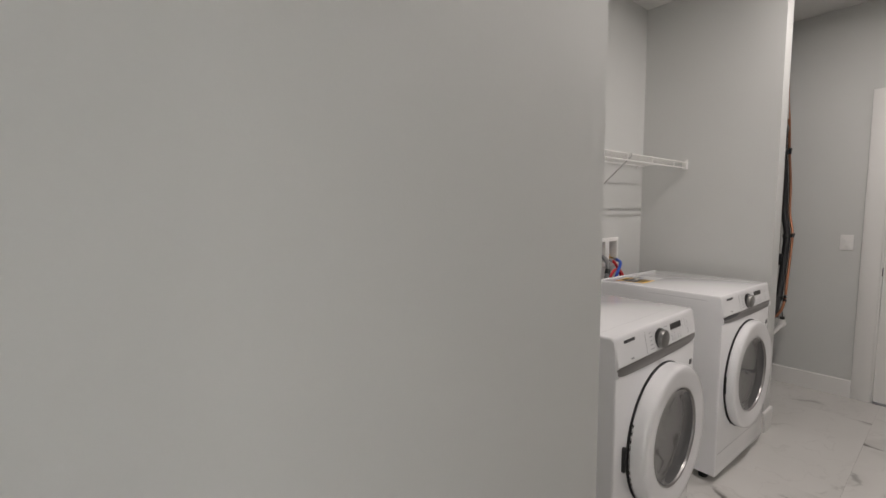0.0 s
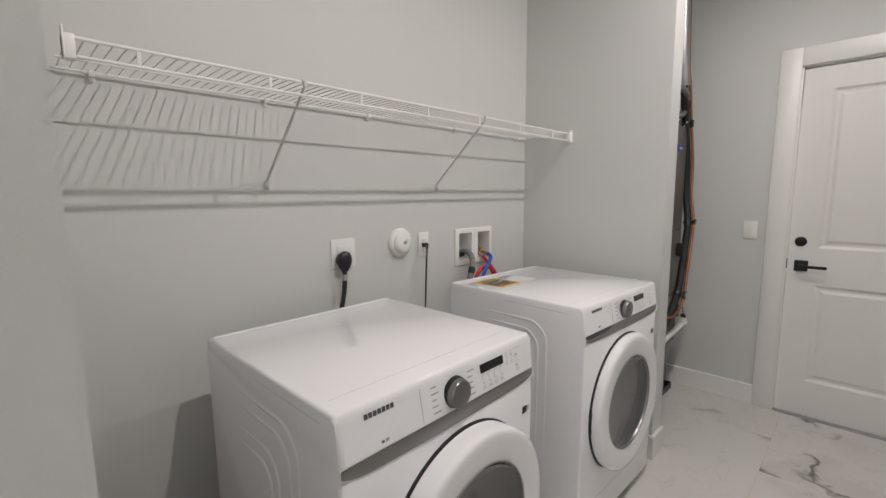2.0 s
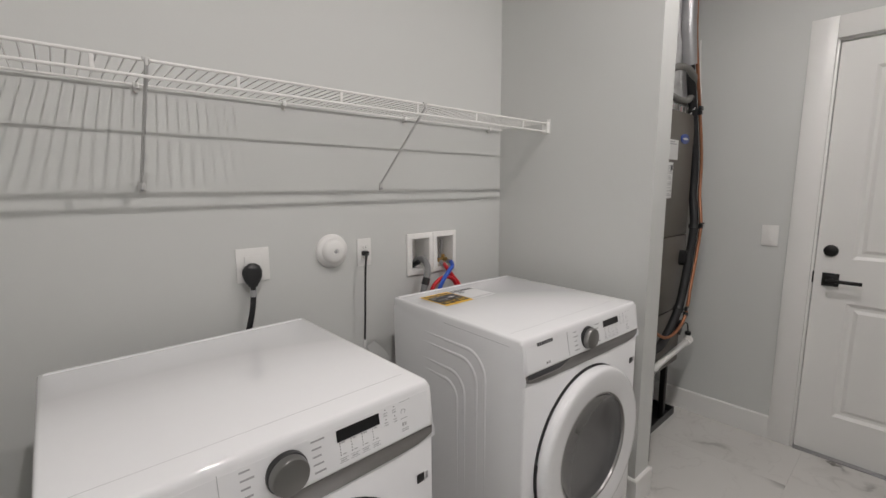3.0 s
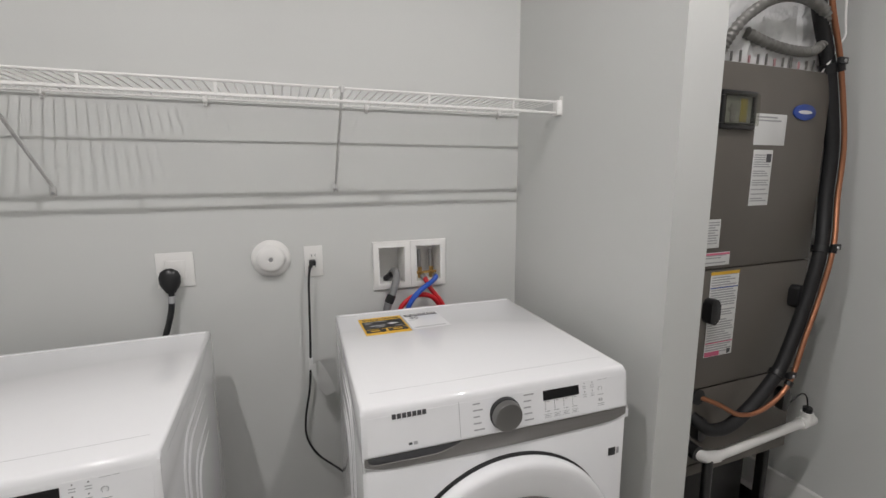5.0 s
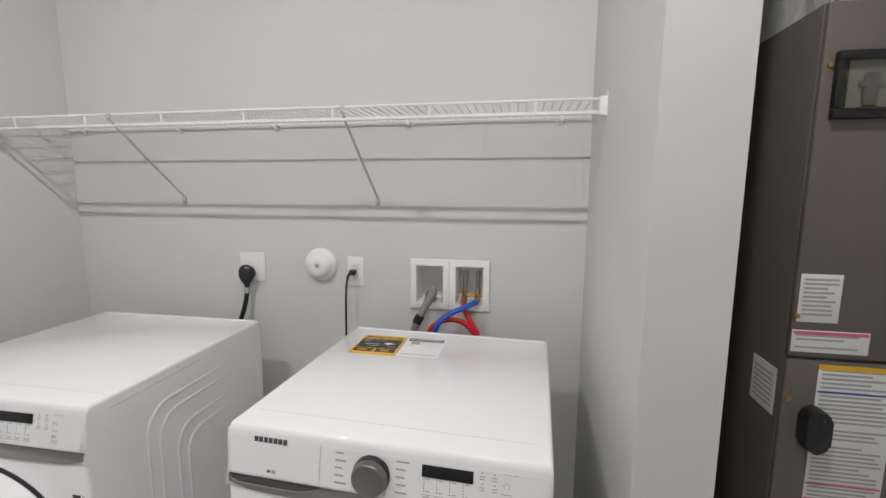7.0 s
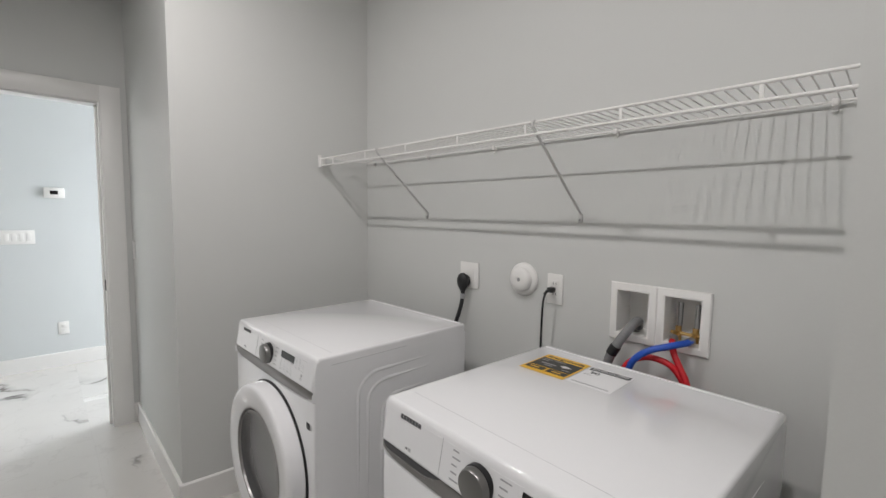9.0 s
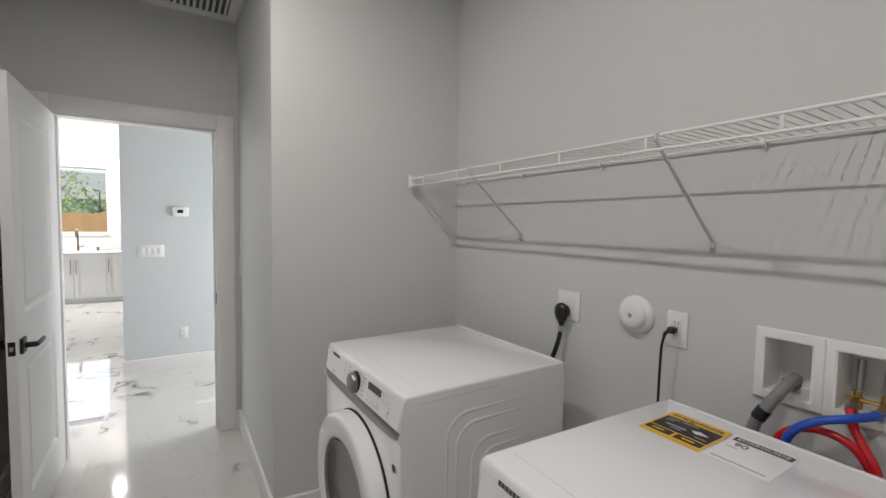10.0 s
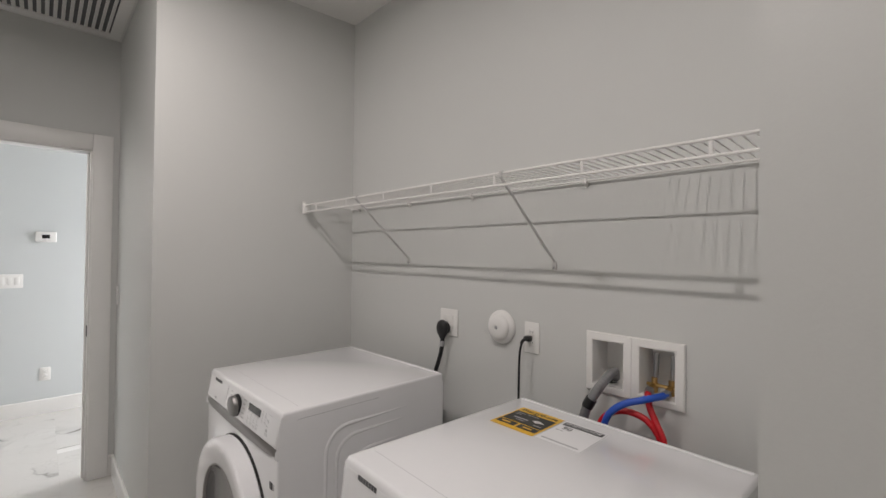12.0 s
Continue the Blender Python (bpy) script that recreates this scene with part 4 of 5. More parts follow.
def valve_box():
    g = thing("washer_valve_box", (2.053, BACK, 1.02), "white twin recessed washer supply and drain box", "valve box")
    for k, (u0, u1, z0, z1) in enumerate(BOX_HOLES):
        a, b, c, d = u0 - 0.0005, u1 + 0.0005, z0 - 0.0005, z1 + 0.0005
        own = bmesh.new()
        lv = []
        outer = 0.0235
        for ins, y in ((-outer, BACK - 0.0006), (-outer, BACK - 0.006), (-outer + 0.003, BACK - 0.010), (-0.003, BACK - 0.0145), (0.002, BACK - 0.013), (0.004, BACK + 0.0), (0.006, BACK + 0.085)):
            lv.append([own.verts.new((x, y, z)) for x, z in ((a + ins, c + ins), (b - ins, c + ins), (b - ins, d - ins), (a + ins, d - ins))])
        for p, q in zip(lv, lv[1:]):
            for i in range(4):
                own.faces.new((p[i], p[(i + 1) % 4], q[(i + 1) % 4], q[i]))
        own.faces.new(lv[-1])
        part("frame_and_tray", own, PLASTIC, g, smooth=25)
    part("centre_strip", box(2.030, 2.073, BACK - 0.0065, BACK - 0.0008, 1.045, 1.19, 0.002), PLASTIC, g)
    part("drain_hole", lathe([(0.028, 0.0), (0.028, 0.003), (0.02, 0.004), (0, 0.004)], (1.965, BACK + 0.045, 1.0425), "z", 24), BLACK, g, "dark drain opening")
    for x in (2.105, 2.155):
        v = part("valve", joined(lathe([(0.010, 0), (0.010, 0.014), (0.013, 0.016), (0.013, 0.028), (0.009, 0.030), (0.009, 0.045), (0, 0.046)], (x, BACK + 0.035, 1.046), "z", 16),
                                 tube([(x, BACK + 0.035, 1.068), (x, BACK + 0.004, 1.066), (x, BACK - 0.006, 1.060)], 0.0085, 10)), BRASS, g, "brass supply valve")
        part("stem", tube([(x, BACK + 0.045, 1.09), (x, BACK + 0.05, 1.165)], 0.0075, 10), STEEL, v)
    part("cross_pipe", tube([(2.085, BACK + 0.030, 1.070), (2.175, BACK + 0.030, 1.070)], 0.0055, 8), BRASS, g)


valve_box()


def hoses():
    d = thing("drain_hose", (1.95, 1.66, 0.95), "grey plastic drain hose hooked into the box", "hose", "washer hoses")
    path = smooth_path([(1.975, BACK + 0.045, 1.06), (1.985, BACK + 0.02, 1.085), (1.988, BACK - 0.02, 1.086), (1.978, BACK - 0.055, 1.060), (1.958, BACK - 0.075, 1.018), (1.935, BACK - 0.08, 0.965), (1.92, BACK - 0.08, 0.88), (1.92, BACK - 0.08, 0.72), (1.92, 1.560, 0.66)], 16)
    rs = [0.0148 + 0.0006 * math.sin(i * 1.9) for i in range(len(path))]
    part("hose", tube(path, rs, 14), HOSE, d)
    part("cuff", tube(path[66:76], 0.0178, 14), BLACK, d, "black hose cuff")
    part("hose_end", tube([(1.958, BACK + 0.04, 1.055), (1.972, BACK + 0.0, 1.078)], 0.012, 12), BLACK, d)
    r = thing("hot_water_hose", (2.12, 1.66, 0.95), "glossy red rubber supply hose from the valve", "hose", "washer hoses")
    part("hose", tube(smooth_path([(2.105, BACK - 0.004, 1.060), (2.110, BACK - 0.028, 1.050), (2.122, BACK - 0.045, 1.02), (2.145, BACK - 0.058, 0.985), (2.17, BACK - 0.07, 0.94), (2.18, BACK - 0.08, 0.84), (2.16, BACK - 0.08, 0.70), (2.16, 1.560, 0.66)], 8), 0.0098, 12), REDP, r)
    part("nut", tube([(2.105, BACK - 0.002, 1.061), (2.109, BACK - 0.024, 1.053)], 0.0125, 6), STEEL, r, "steel hose nut")
    rr = thing("hot_water_hose", (2.08, 1.64, 0.90), "glossy red rubber hose looping behind the washer", "hose", "washer hoses")
    part("hose", tube(smooth_path([(2.185, 1.642, 0.86), (2.165, 1.643, 0.93), (2.125, 1.640, 0.985), (2.07, 1.636, 1.000), (2.02, 1.632, 0.985), (1.985, 1.63, 0.945), (1.97, 1.63, 0.86), (1.98, 1.60, 0.74), (2.0, 1.562, 0.70)], 8), 0.0098, 12), REDP, rr)
    b = thing("cold_water_hose", (2.08, 1.64, 0.92), "bright blue rubber supply hose from the valve", "hose", "washer hoses")
    part("hose", tube(smooth_path([(2.157, BACK - 0.004, 1.060), (2.150, BACK - 0.034, 1.058), (2.115, BACK - 0.075, 1.048), (2.07, BACK - 0.098, 1.030), (2.03, BACK - 0.105, 0.995), (2.008, BACK - 0.10, 0.945), (2.0, BACK - 0.09, 0.86), (2.04, 1.60, 0.74), (2.05, 1.562, 0.70)], 8), 0.0102, 12), BLUEP, b)
    part("nut", tube([(2.157, BACK - 0.002, 1.060), (2.152, BACK - 0.026, 1.059)], 0.0125, 6), STEEL, b, "steel hose nut")


hoses()

# ---- air handler closet ----
def air_handler():
    x0, x1, y0, y1, z0, z1 = 2.838, 3.392, 1.035, 1.60, 0.44, 1.81
    g = thing("air_handler", ((x0 + x1) / 2, (y0 + y1) / 2, z0), "taupe steel air handler with labels and black latches", "air handler")
    part("cabinet", box(x0, x1, y0 + 0.012, y1, z0, z1, 0.004), STEELP, g)
    up = part("upper_panel", box(x0 + 0.001, x1 - 0.001, y0, y0 + 0.014, 1.158, z1 - 0.002, 0.004), STEELP, g)
    low = part("lower_panel", box(x0 + 0.001, x1 - 0.001, y0, y0 + 0.014, 0.735, 1.152, 0.004), STEELP, g)
    part("bottom_panel", box(x0 + 0.001, x1 - 0.001, y0 + 0.002, y0 + 0.014, z0 + 0.004, 0.729, 0.004), STEELP, g)

    def sheet(u0, u1, za, zb, parent, lines, label, material=PAPER, pad=0.006, share=1.0):
        s = part("label_sheet", box(u0, u1, y0 - 0.0008, y0 + 0.001, za, zb, 0.0002), material, parent, label)
        rnd = random.Random(int(u0 * 1000 + za * 100))
        n = max(1, int((zb - za - 2 * pad) / lines))
        for i in range(max(1, int(n * share))):
            z = zb - pad - (i + 0.5) * lines
            w = (u1 - u0 - 2 * pad) * rnd.choice((1.0, 0.96, 0.9, 0.7, 0.85))
            if rnd.random() < 0.12:
                continue
            part("printed_line", box(u0 + pad, u0 + pad + w, y0 - 0.0012, y0, z - lines * 0.24, z + lines * 0.24), PALEINK, s)
        return s

    win = part("sight_window", joined(box(2.857, 3.012, y0 - 0.013, y0 + 0.002, 1.606, 1.624, 0.003), box(2.857, 3.012, y0 - 0.013, y0 + 0.002, 1.706, 1.722, 0.003),
                                      box(2.857, 2.875, y0 - 0.013, y0 + 0.002, 1.624, 1.706, 0.003), box(2.998, 3.012, y0 - 0.013, y0 + 0.002, 1.624, 1.706, 0.003)), BLACK, up, "black framed sight window")
    part("window_back", box(2.875, 2.998, y0 - 0.003, y0 + 0.001, 1.624, 1.706), DIMB, win)
    part("fitting_behind_glass", joined(box(2.903, 2.926, y0 - 0.008, y0 - 0.002, 1.628, 1.684, 0.004), box(2.896, 2.934, y0 - 0.007, y0 - 0.002, 1.660, 1.671, 0.002)), GREYP, win)
    part("yellow_tag_behind_glass", box(2.948, 2.978, y0 - 0.006, y0 - 0.002, 1.628, 1.70, 0.002), OCHRE, win)
    part("window_glass", box(2.866, 3.020, y0 - 0.0165, y0 - 0.0145, 1.617, 1.713, 0.0005), CLEARP, win).visible_shadow = False
    s1 = sheet(3.028, 3.178, 1.560, 1.660, up, 0.0105, "white label with a printed heading", share=0.35)
    sheet(3.035, 3.128, 1.362, 1.545, up, 0.0075, "white rating label")
    part("code_square", box(3.098, 3.122, y0 - 0.0014, y0, 1.505, 1.532), INK_AND_SHADE, up)
    part("badge", prism([(3.262 + 0.058 * math.cos(2 * math.pi * i / 32), 1.672 + 0.026 * math.sin(2 * math.pi * i / 32)) for i in range(32)], y0 - 0.004, y0 + 0.002, "y", 0.001), BLUEL, up, "oval blue badge")
    part("badge_mark", prism([(3.262 + 0.036 * math.cos(2 * math.pi * i / 20), 1.672 + 0.006 * math.sin(2 * math.pi * i / 20)) for i in range(20)], y0 - 0.0046, y0 - 0.003, "y"), PAPER, up)
    sheet(2.846, 2.916, 1.228, 1.322, up, 0.0085, "white warning label")
    s3 = sheet(2.842, 2.972, 1.168, 1.212, up, 0.008, "white wide warning label")
    part("warning_band", box(2.844, 2.970, y0 - 0.0014, y0, 1.2035, 1.210), PINK, s3)
    s4 = sheet(2.895, 3.028, 0.846, 1.145, low, 0.0088, "long white instruction label")
    part("yellow_band", box(2.895, 3.028, y0 - 0.0016, y0, 1.1345, 1.145), YELLOW, s4)
    part("blue_line", box(2.897, 3.026, y0 - 0.0016, y0, 1.088, 1.0915), BLUEL, s4)
    part("red_line", box(2.897, 3.026, y0 - 0.0016, y0, 0.8935, 0.897), PINK, s4)
    part("pink_patch", box(2.897, 2.966, y0 - 0.0017, y0, 0.848, 0.864), PINK, s4)
    part("code_square", box(3.003, 3.018, y0 - 0.0017, y0, 0.850, 0.866), INK_AND_SHADE, s4)
    for x, z in ((2.890, 1.018), (3.318, 1.026), (3.312, 0.625), (2.882, 0.60)):
        part("latch", prism(round_rect(x - 0.021, x + 0.021, z - 0.043, z + 0.043, 0.019), y0 - 0.034, y0 + 0.001, "y", 0.005), BLACK, low, "black rubber door latch")
    for x, z in ((2.852, 1.70), (2.846, 1.24), (2.848, 1.07)):
        part("screw", lathe([(0, -0.004), (0.005, -0.003), (0.006, 0)], (x, y0, z), "y", 12), BRASS, low)
    part("pipe_grommet", lathe([(0.028, 0.001), (0.028, -0.006), (0.014, -0.009), (0.0, -0.009)], (2.885, y0, 0.706), "y", 24), RUBBER, low, "black pipe grommet")
    # label on the cabinet's side
    part("label_sheet", box(x0 - 0.0008, x0 + 0.001, 1.06, 1.15, 1.02, 1.12), PAPER, g, "white side label")
    for i in range(7):
        part("printed_line", box(x0 - 0.0012, x0, 1.07, 1.14, 1.033 + i * 0.011, 1.037 + i * 0.011), PALEINK, g)
    return g


air_handler()

stand = thing("equipment_stand", (3.11, 1.31, 0), "black steel stand holding the air handler above a black floor tray", "equipment stand")
for x in (2.86, 3.37):
    for y in (1.095, 1.57):
        part("leg", box(x - 0.016, x + 0.016, y - 0.016, y + 0.016, 0.006, 0.40, 0.003), BLACKM, stand)
part("top_frame", joined(box(2.836, 3.394, 1.036, 1.07, 0.40, 0.44, 0.003), box(2.836, 3.394, 1.565, 1.60, 0.40, 0.44, 0.003), box(2.836, 2.87, 1.07, 1.565, 0.40, 0.44, 0.003), box(3.36, 3.394, 1.07, 1.565, 0.40, 0.44, 0.003)), STEELP, stand)
tray = [(2.69, 1.068, 3.50, 1.073), (2.69, 1.68, 3.50, 1.685), (2.685, 1.068, 2.69, 1.685), (3.50, 1.068, 3.505, 1.685)]
part("tray", joined(box(2.685, 3.505, 1.068, 1.685, 0.001, 0.006), *[box(a, c, b, d, 0.006, 0.045) for a, b, c, d in tray]), BLACK, stand, "shallow black drain tray")
part("return_box", box(2.90, 3.33, 1.14, 1.55, 0.006, 0.44, 0.006), BLACKM, stand)

ple = thing("supply_plenum", (3.11, 1.32, 1.81), "crinkled foil insulated duct above the air handler", "duct")
own = bmesh.new()
rnd = random.Random(11)
nu, nz = 26, 30
loop = [(2.86 + 0.51 * i / nu, 1.07) for i in range(nu)] + [(3.37, 1.07 + 0.5 * i / nu) for i in range(nu)] + [(3.37 - 0.51 * i / nu, 1.57) for i in range(nu)] + [(2.86, 1.57 - 0.5 * i / nu) for i in range(nu)]
rows_ = []
for j in range(nz + 1):
    z = 1.812 + (CEIL - 1.812) * j / nz
    rows_.append([own.verts.new((x + rnd.uniform(-0.006, 0.006), y + rnd.uniform(-0.012, 0.008), z)) for x, y in loop])
for a, b in zip(rows_, rows_[1:]):
    for k in range(len(loop)):
        own.faces.new((a[k], a[(k + 1) % len(loop)], b[(k + 1) % len(loop)], b[k]))
duct = part("foil_wrap", own, FOIL, ple)
for i in range(13):
    x = 2.875 + i * 0.04
    part("tape_tab", box(x, x + 0.005, 1.052, 1.058, 1.815, 1.838 + 0.006 * (i % 3), 0.001), TABS if i % 3 == 0 else CONDUIT, ple)


def conduits():
    g = thing("flexible_conduit", (3.1, 1.10, 1.80), "silver flexible metal conduit looping over the air handler", "conduit")
    path = smooth_path([(2.882, 1.075, 1.812), (2.885, 1.055, 1.86), (2.93, 1.03, 1.935), (3.03, 1.015, 1.995), (3.15, 1.01, 2.01), (3.27, 1.015, 1.985), (3.325, 1.03, 1.93), (3.30, 1.045, 1.88), (3.22, 1.05, 1.868), (3.10, 1.056, 1.878), (2.98, 1.06, 1.905)], 22)
    part("sleeve", tube(path, [0.0155 + (0.0016 if i % 4 < 2 else -0.0012) for i in range(len(path))], 12), CONDUIT, g)
    part("connector", tube([(2.882, 1.075, 1.80), (2.882, 1.073, 1.825)], 0.021, 8), STEEL, g)
    w = thing("control_wire", (3.39, 1.03, 1.8), "thin white control wire by the air handler", "wire")
    part("wire", tube(smooth_path([(3.350, 1.05, 1.805), (3.352, 1.03, 1.84), (3.37, 1.02, 1.89), (3.40, 1.02, 1.93), (3.405, 1.03, 2.0), (3.40, 1.04, 2.2)], 8), 0.0035, 8), PLASTIC, w)
    k = thing("refrigerant_lines", (3.35, 0.98, 0.60), "black foam-wrapped pipe strapped to a bare copper line", "pipes")
    foam = smooth_path([(3.200, 1.050, 2.800), (3.220, 1.040, 2.250), (3.258, 1.030, 2.020), (3.368, 1.043, 1.840), (3.438, 1.038, 1.580), (3.433, 1.031, 1.380), (3.383, 0.997, 1.210), (3.338, 0.993, 1.040), (3.273, 0.988, 0.880), (3.210, 0.985, 0.765), (3.100, 0.985, 0.665), (2.990, 0.985, 0.605), (2.910, 0.992, 0.600), (2.875, 1.010, 0.620), (2.862, 1.036, 0.640)], 8)
    part("insulation", tube(foam, 0.0215, 16), FOAM, k, "black foam pipe insulation")
    cop = smooth_path([(3.212, 1.020, 2.800), (3.232, 1.010, 2.250), (3.270, 1.000, 2.020), (3.380, 1.013, 1.840), (3.450, 1.008, 1.580), (3.445, 1.001, 1.380), (3.395, 0.967, 1.210), (3.350, 0.963, 1.040), (3.285, 0.958, 0.880), (3.225, 0.952, 0.740), (3.130, 0.955, 0.665), (3.030, 0.975, 0.640), (2.950, 1.005, 0.680), (2.890, 1.035, 0.706)], 8)
    part("copper_line", tube(cop, 0.0085, 12), COPPER, k, "bare copper line")
    for i in (24, 48, 72):
        a, b = foam[i], foam[i + 1]
        st_ = part("strap", joined(tube([a, b], 0.0275, 14), tube([cop[i], cop[i + 1]], 0.0125, 10), box(a.x - 0.01, a.x + 0.03, a.y - 0.045, a.y - 0.03, a.z - 0.01, a.z + 0.012, 0.003)), BLACK, k, "black pipe strap")
        part("strap_screw", lathe([(0, -0.004), (0.005, -0.003), (0.006, 0)], (a.x + 0.01, a.y - 0.045, a.z), "y", 10), STEEL, st_)
    wrap = thing("line_hide", (3.42, 1.03, 1.9), "grey wrap round the lines near the ceiling", "pipe wrap")
    part("sleeve", tube([foam[3], foam[8], foam[12], foam[15]], [0.036, 0.036, 0.036, 0.033], 16), STEEL, wrap)
    p = thing("condensate_drain", (3.15, 0.955, 0.47), "white plastic condensate drain pipe with fittings", "drain pipe")
    part("pipe", tube([(2.93, 0.985, 0.498), (3.44, 1.008, 0.505)], 0.0165, 16), PLASTIC, p)
    part("elbow", tube(smooth_path([(2.862, 1.03, 0.52), (2.870, 1.005, 0.515), (2.895, 0.99, 0.503), (2.945, 0.986, 0.498)], 6), 0.0205, 16), PLASTIC, p)
    part("tee", joined(tube([(3.42, 1.007, 0.505), (3.495, 1.010, 0.506)], 0.0225, 16), tube([(3.457, 1.008, 0.505), (3.458, 1.008, 0.545)], 0.0215, 16)), PLASTIC, p)
    part("float_switch", tube([(3.458, 1.008, 0.545), (3.458, 1.008, 0.565)], 0.016, 12), BLACK, p)
    part("lead", tube(smooth_path([(3.458, 1.008, 0.56), (3.445, 1.010, 0.61), (3.42, 1.015, 0.625), (3.39, 1.025, 0.60), (3.37, 1.036, 0.57)], 8), 0.003, 6), BLACK, p)
    part("trap_fitting", tube([(2.862, 1.038, 0.52), (2.862, 0.995, 0.52)], 0.026, 14), BLACK, p)
    part("down_pipe", tube([(2.90, 0.985, 0.50), (2.90, 0.985, 0.001)], 0.0165, 14), BLACK, p, "black drop pipe")


conduits()

# ---- hall beyond the open door ----
# the second trim ring only goes with the added fill lamp
for cx, cy in LIVING_CANS:
    can_light(cx, cy, LIVING_CEIL)


def hall_fittings():
    t = thing("thermostat", (-2.60, 0.372, 1.52), "white wall thermostat with a small dark screen", "thermostat")
    part("case", box(-2.5995, -2.578, 0.305, 0.445, 1.527, 1.620, 0.006, 3), PLASTIC, t)
    part("screen", box(-2.579, -2.5765, 0.348, 0.400, 1.560, 1.593, 0.001), SCREEN, t, "dark screen")
    plate("light_switch", "x", -2.60, 1, 0.020, 0.235, 1.125, 1.245, "white four-gang switch plate on the hall wall", "switch", "4")
    plate("power_outlet", "x", -2.60, 1, 0.350, 0.425, 0.295, 0.41, "white wall outlet above the hall baseboard", "outlet", "socket")


hall_fittings()


def base_cabinet(y0, y1, doors, handles):
    xf, xb = -7.25, -7.945
    g = thing("kitchen_base_cabinet", ((xf + xb) / 2, (y0 + y1) / 2, 0), "white shaker base cabinet with slim dark pulls", "cabinet", "kitchen base cabinets")
    part("body", box(xb, xf - 0.002, y0, y1, 0.10, 0.865, 0.002), CABW, g)
    part("toe_kick", box(xb, xf - 0.07, y0, y1, 0.0, 0.10), CABW, g)
    w = (y1 - y0) / doors
    for i in range(doors):
        a, b = y0 + i * w + 0.0025, y0 + (i + 1) * w - 0.0025
        bm = slab("x", xf, xf + 0.019, a, b, 0.108, 0.858, [(a + 0.06, b - 0.06, 0.168, 0.798)])
        merge(bm, box(xf, xf + 0.009, a + 0.06, b - 0.06, 0.168, 0.798))
        d = part("door", bm, CABW, g, smooth=0)
        hy = b - 0.035 if handles[i] else a + 0.035
        part("pull", joined(tube([(xf + 0.045, hy, 0.53), (xf + 0.045, hy, 0.78)], 0.006, 8), tube([(xf + 0.018, hy, 0.56), (xf + 0.045, hy, 0.56)], 0.005, 6), tube([(xf + 0.018, hy, 0.75), (xf + 0.045, hy, 0.75)], 0.005, 6)), BRONZE, d, "slim bar pull")


base_cabinet(-1.62, -0.72, 2, (1, 0))
base_cabinet(-0.72, -0.12, 1, (0,))
base_cabinet(-2.52, -1.62, 2, (1, 0))
base_cabinet(-3.42, -2.52, 2, (1, 0))
solid("kitchen_worktop", box(-7.948, -7.22, -3.45, -0.09, 0.866, 0.906, 0.004), STONE, "white stone kitchen worktop on base cabinets", "worktop")
solid("backsplash", box(-7.9495, -7.935, -3.45, -0.09, 0.907, 1.17, 0.002), STONE, "white stone backsplash under the kitchen window", "backsplash")
fa = thing("kitchen_faucet", (-7.70, -1.17, 0.906), "bronze gooseneck kitchen faucet on the worktop", "faucet")
part("base", lathe([(0.027, 0), (0.027, 0.012), (0.018, 0.02), (0.018, 0.10), (0, 0.10)], (-7.70, -1.17, 0.906), "z", 24), BRONZE, fa)
part("spout", tube(smooth_path([(-7.70, -1.17, 1.0), (-7.70, -1.17, 1.18), (-7.67, -1.17, 1.27), (-7.60, -1.17, 1.30), (-7.53, -1.17, 1.26), (-7.51, -1.17, 1.17)], 8), 0.014, 12), BRONZE, fa)
part("handle", tube([(-7.70, -1.15, 0.98), (-7.70, -1.08, 1.0)], 0.009, 10), BRONZE, fa)
solid("soap_dispenser", lathe([(0, 0), (0.02, 0), (0.022, 0.02), (0.014, 0.05), (0.03, 0.06), (0.03, 0.07), (0, 0.075)], (-7.66, -0.88, 0.906), "z", 20), BRONZE, "small dark soap dispenser on the worktop", "soap dispenser")

wnd = thing("window_1", (-8.0, -1.435, 1.20), "white framed kitchen window above the sink", "window", kind="structure")
y0, y1, z0, z1 = KWIN
part("window_frame", joined(box(-8.04, -7.975, y0 - 0.001, y0 + 0.05, z0, z1, 0.003), box(-8.04, -7.975, y1 - 0.05, y1 + 0.001, z0, z1, 0.003), box(-8.04, -7.975, y0 + 0.05, y1 - 0.05, z0, z0 + 0.05, 0.003), box(-8.04, -7.975, y0 + 0.05, y1 - 0.05, z1 - 0.05, z1, 0.003)), TRIM, wnd)
part("window_sill", box(-8.0, -7.92, y0 - 0.03, y1 + 0.03, z0 - 0.022, z0 - 0.001, 0.004), TRIM, wnd)
pane = part("pane", box(-8.012, -8.006, y0 + 0.05, y1 - 0.05, z0 + 0.05, z1 - 0.05), GLASS, wnd)
pane.visible_shadow = False
# assumed glazing, out of view, added around the patio lamp
pat = thing("window_2", (-5.0, -5.06, 0.02), "added white framed glazed patio opening, out of view", "window", kind="structure")
for x in (-6.6, -5.03, -3.46):
    part("window_frame", box(x, x + 0.06, -5.1, -5.03, 0.02, 2.15, 0.003), TRIM, pat)
for a, b in ((-6.54, -5.03), (-4.97, -3.46)):
    pn = part("pane", box(a, b, -5.07, -5.064, 0.02, 2.15), GLASS, pat)
    pn.visible_shadow = False

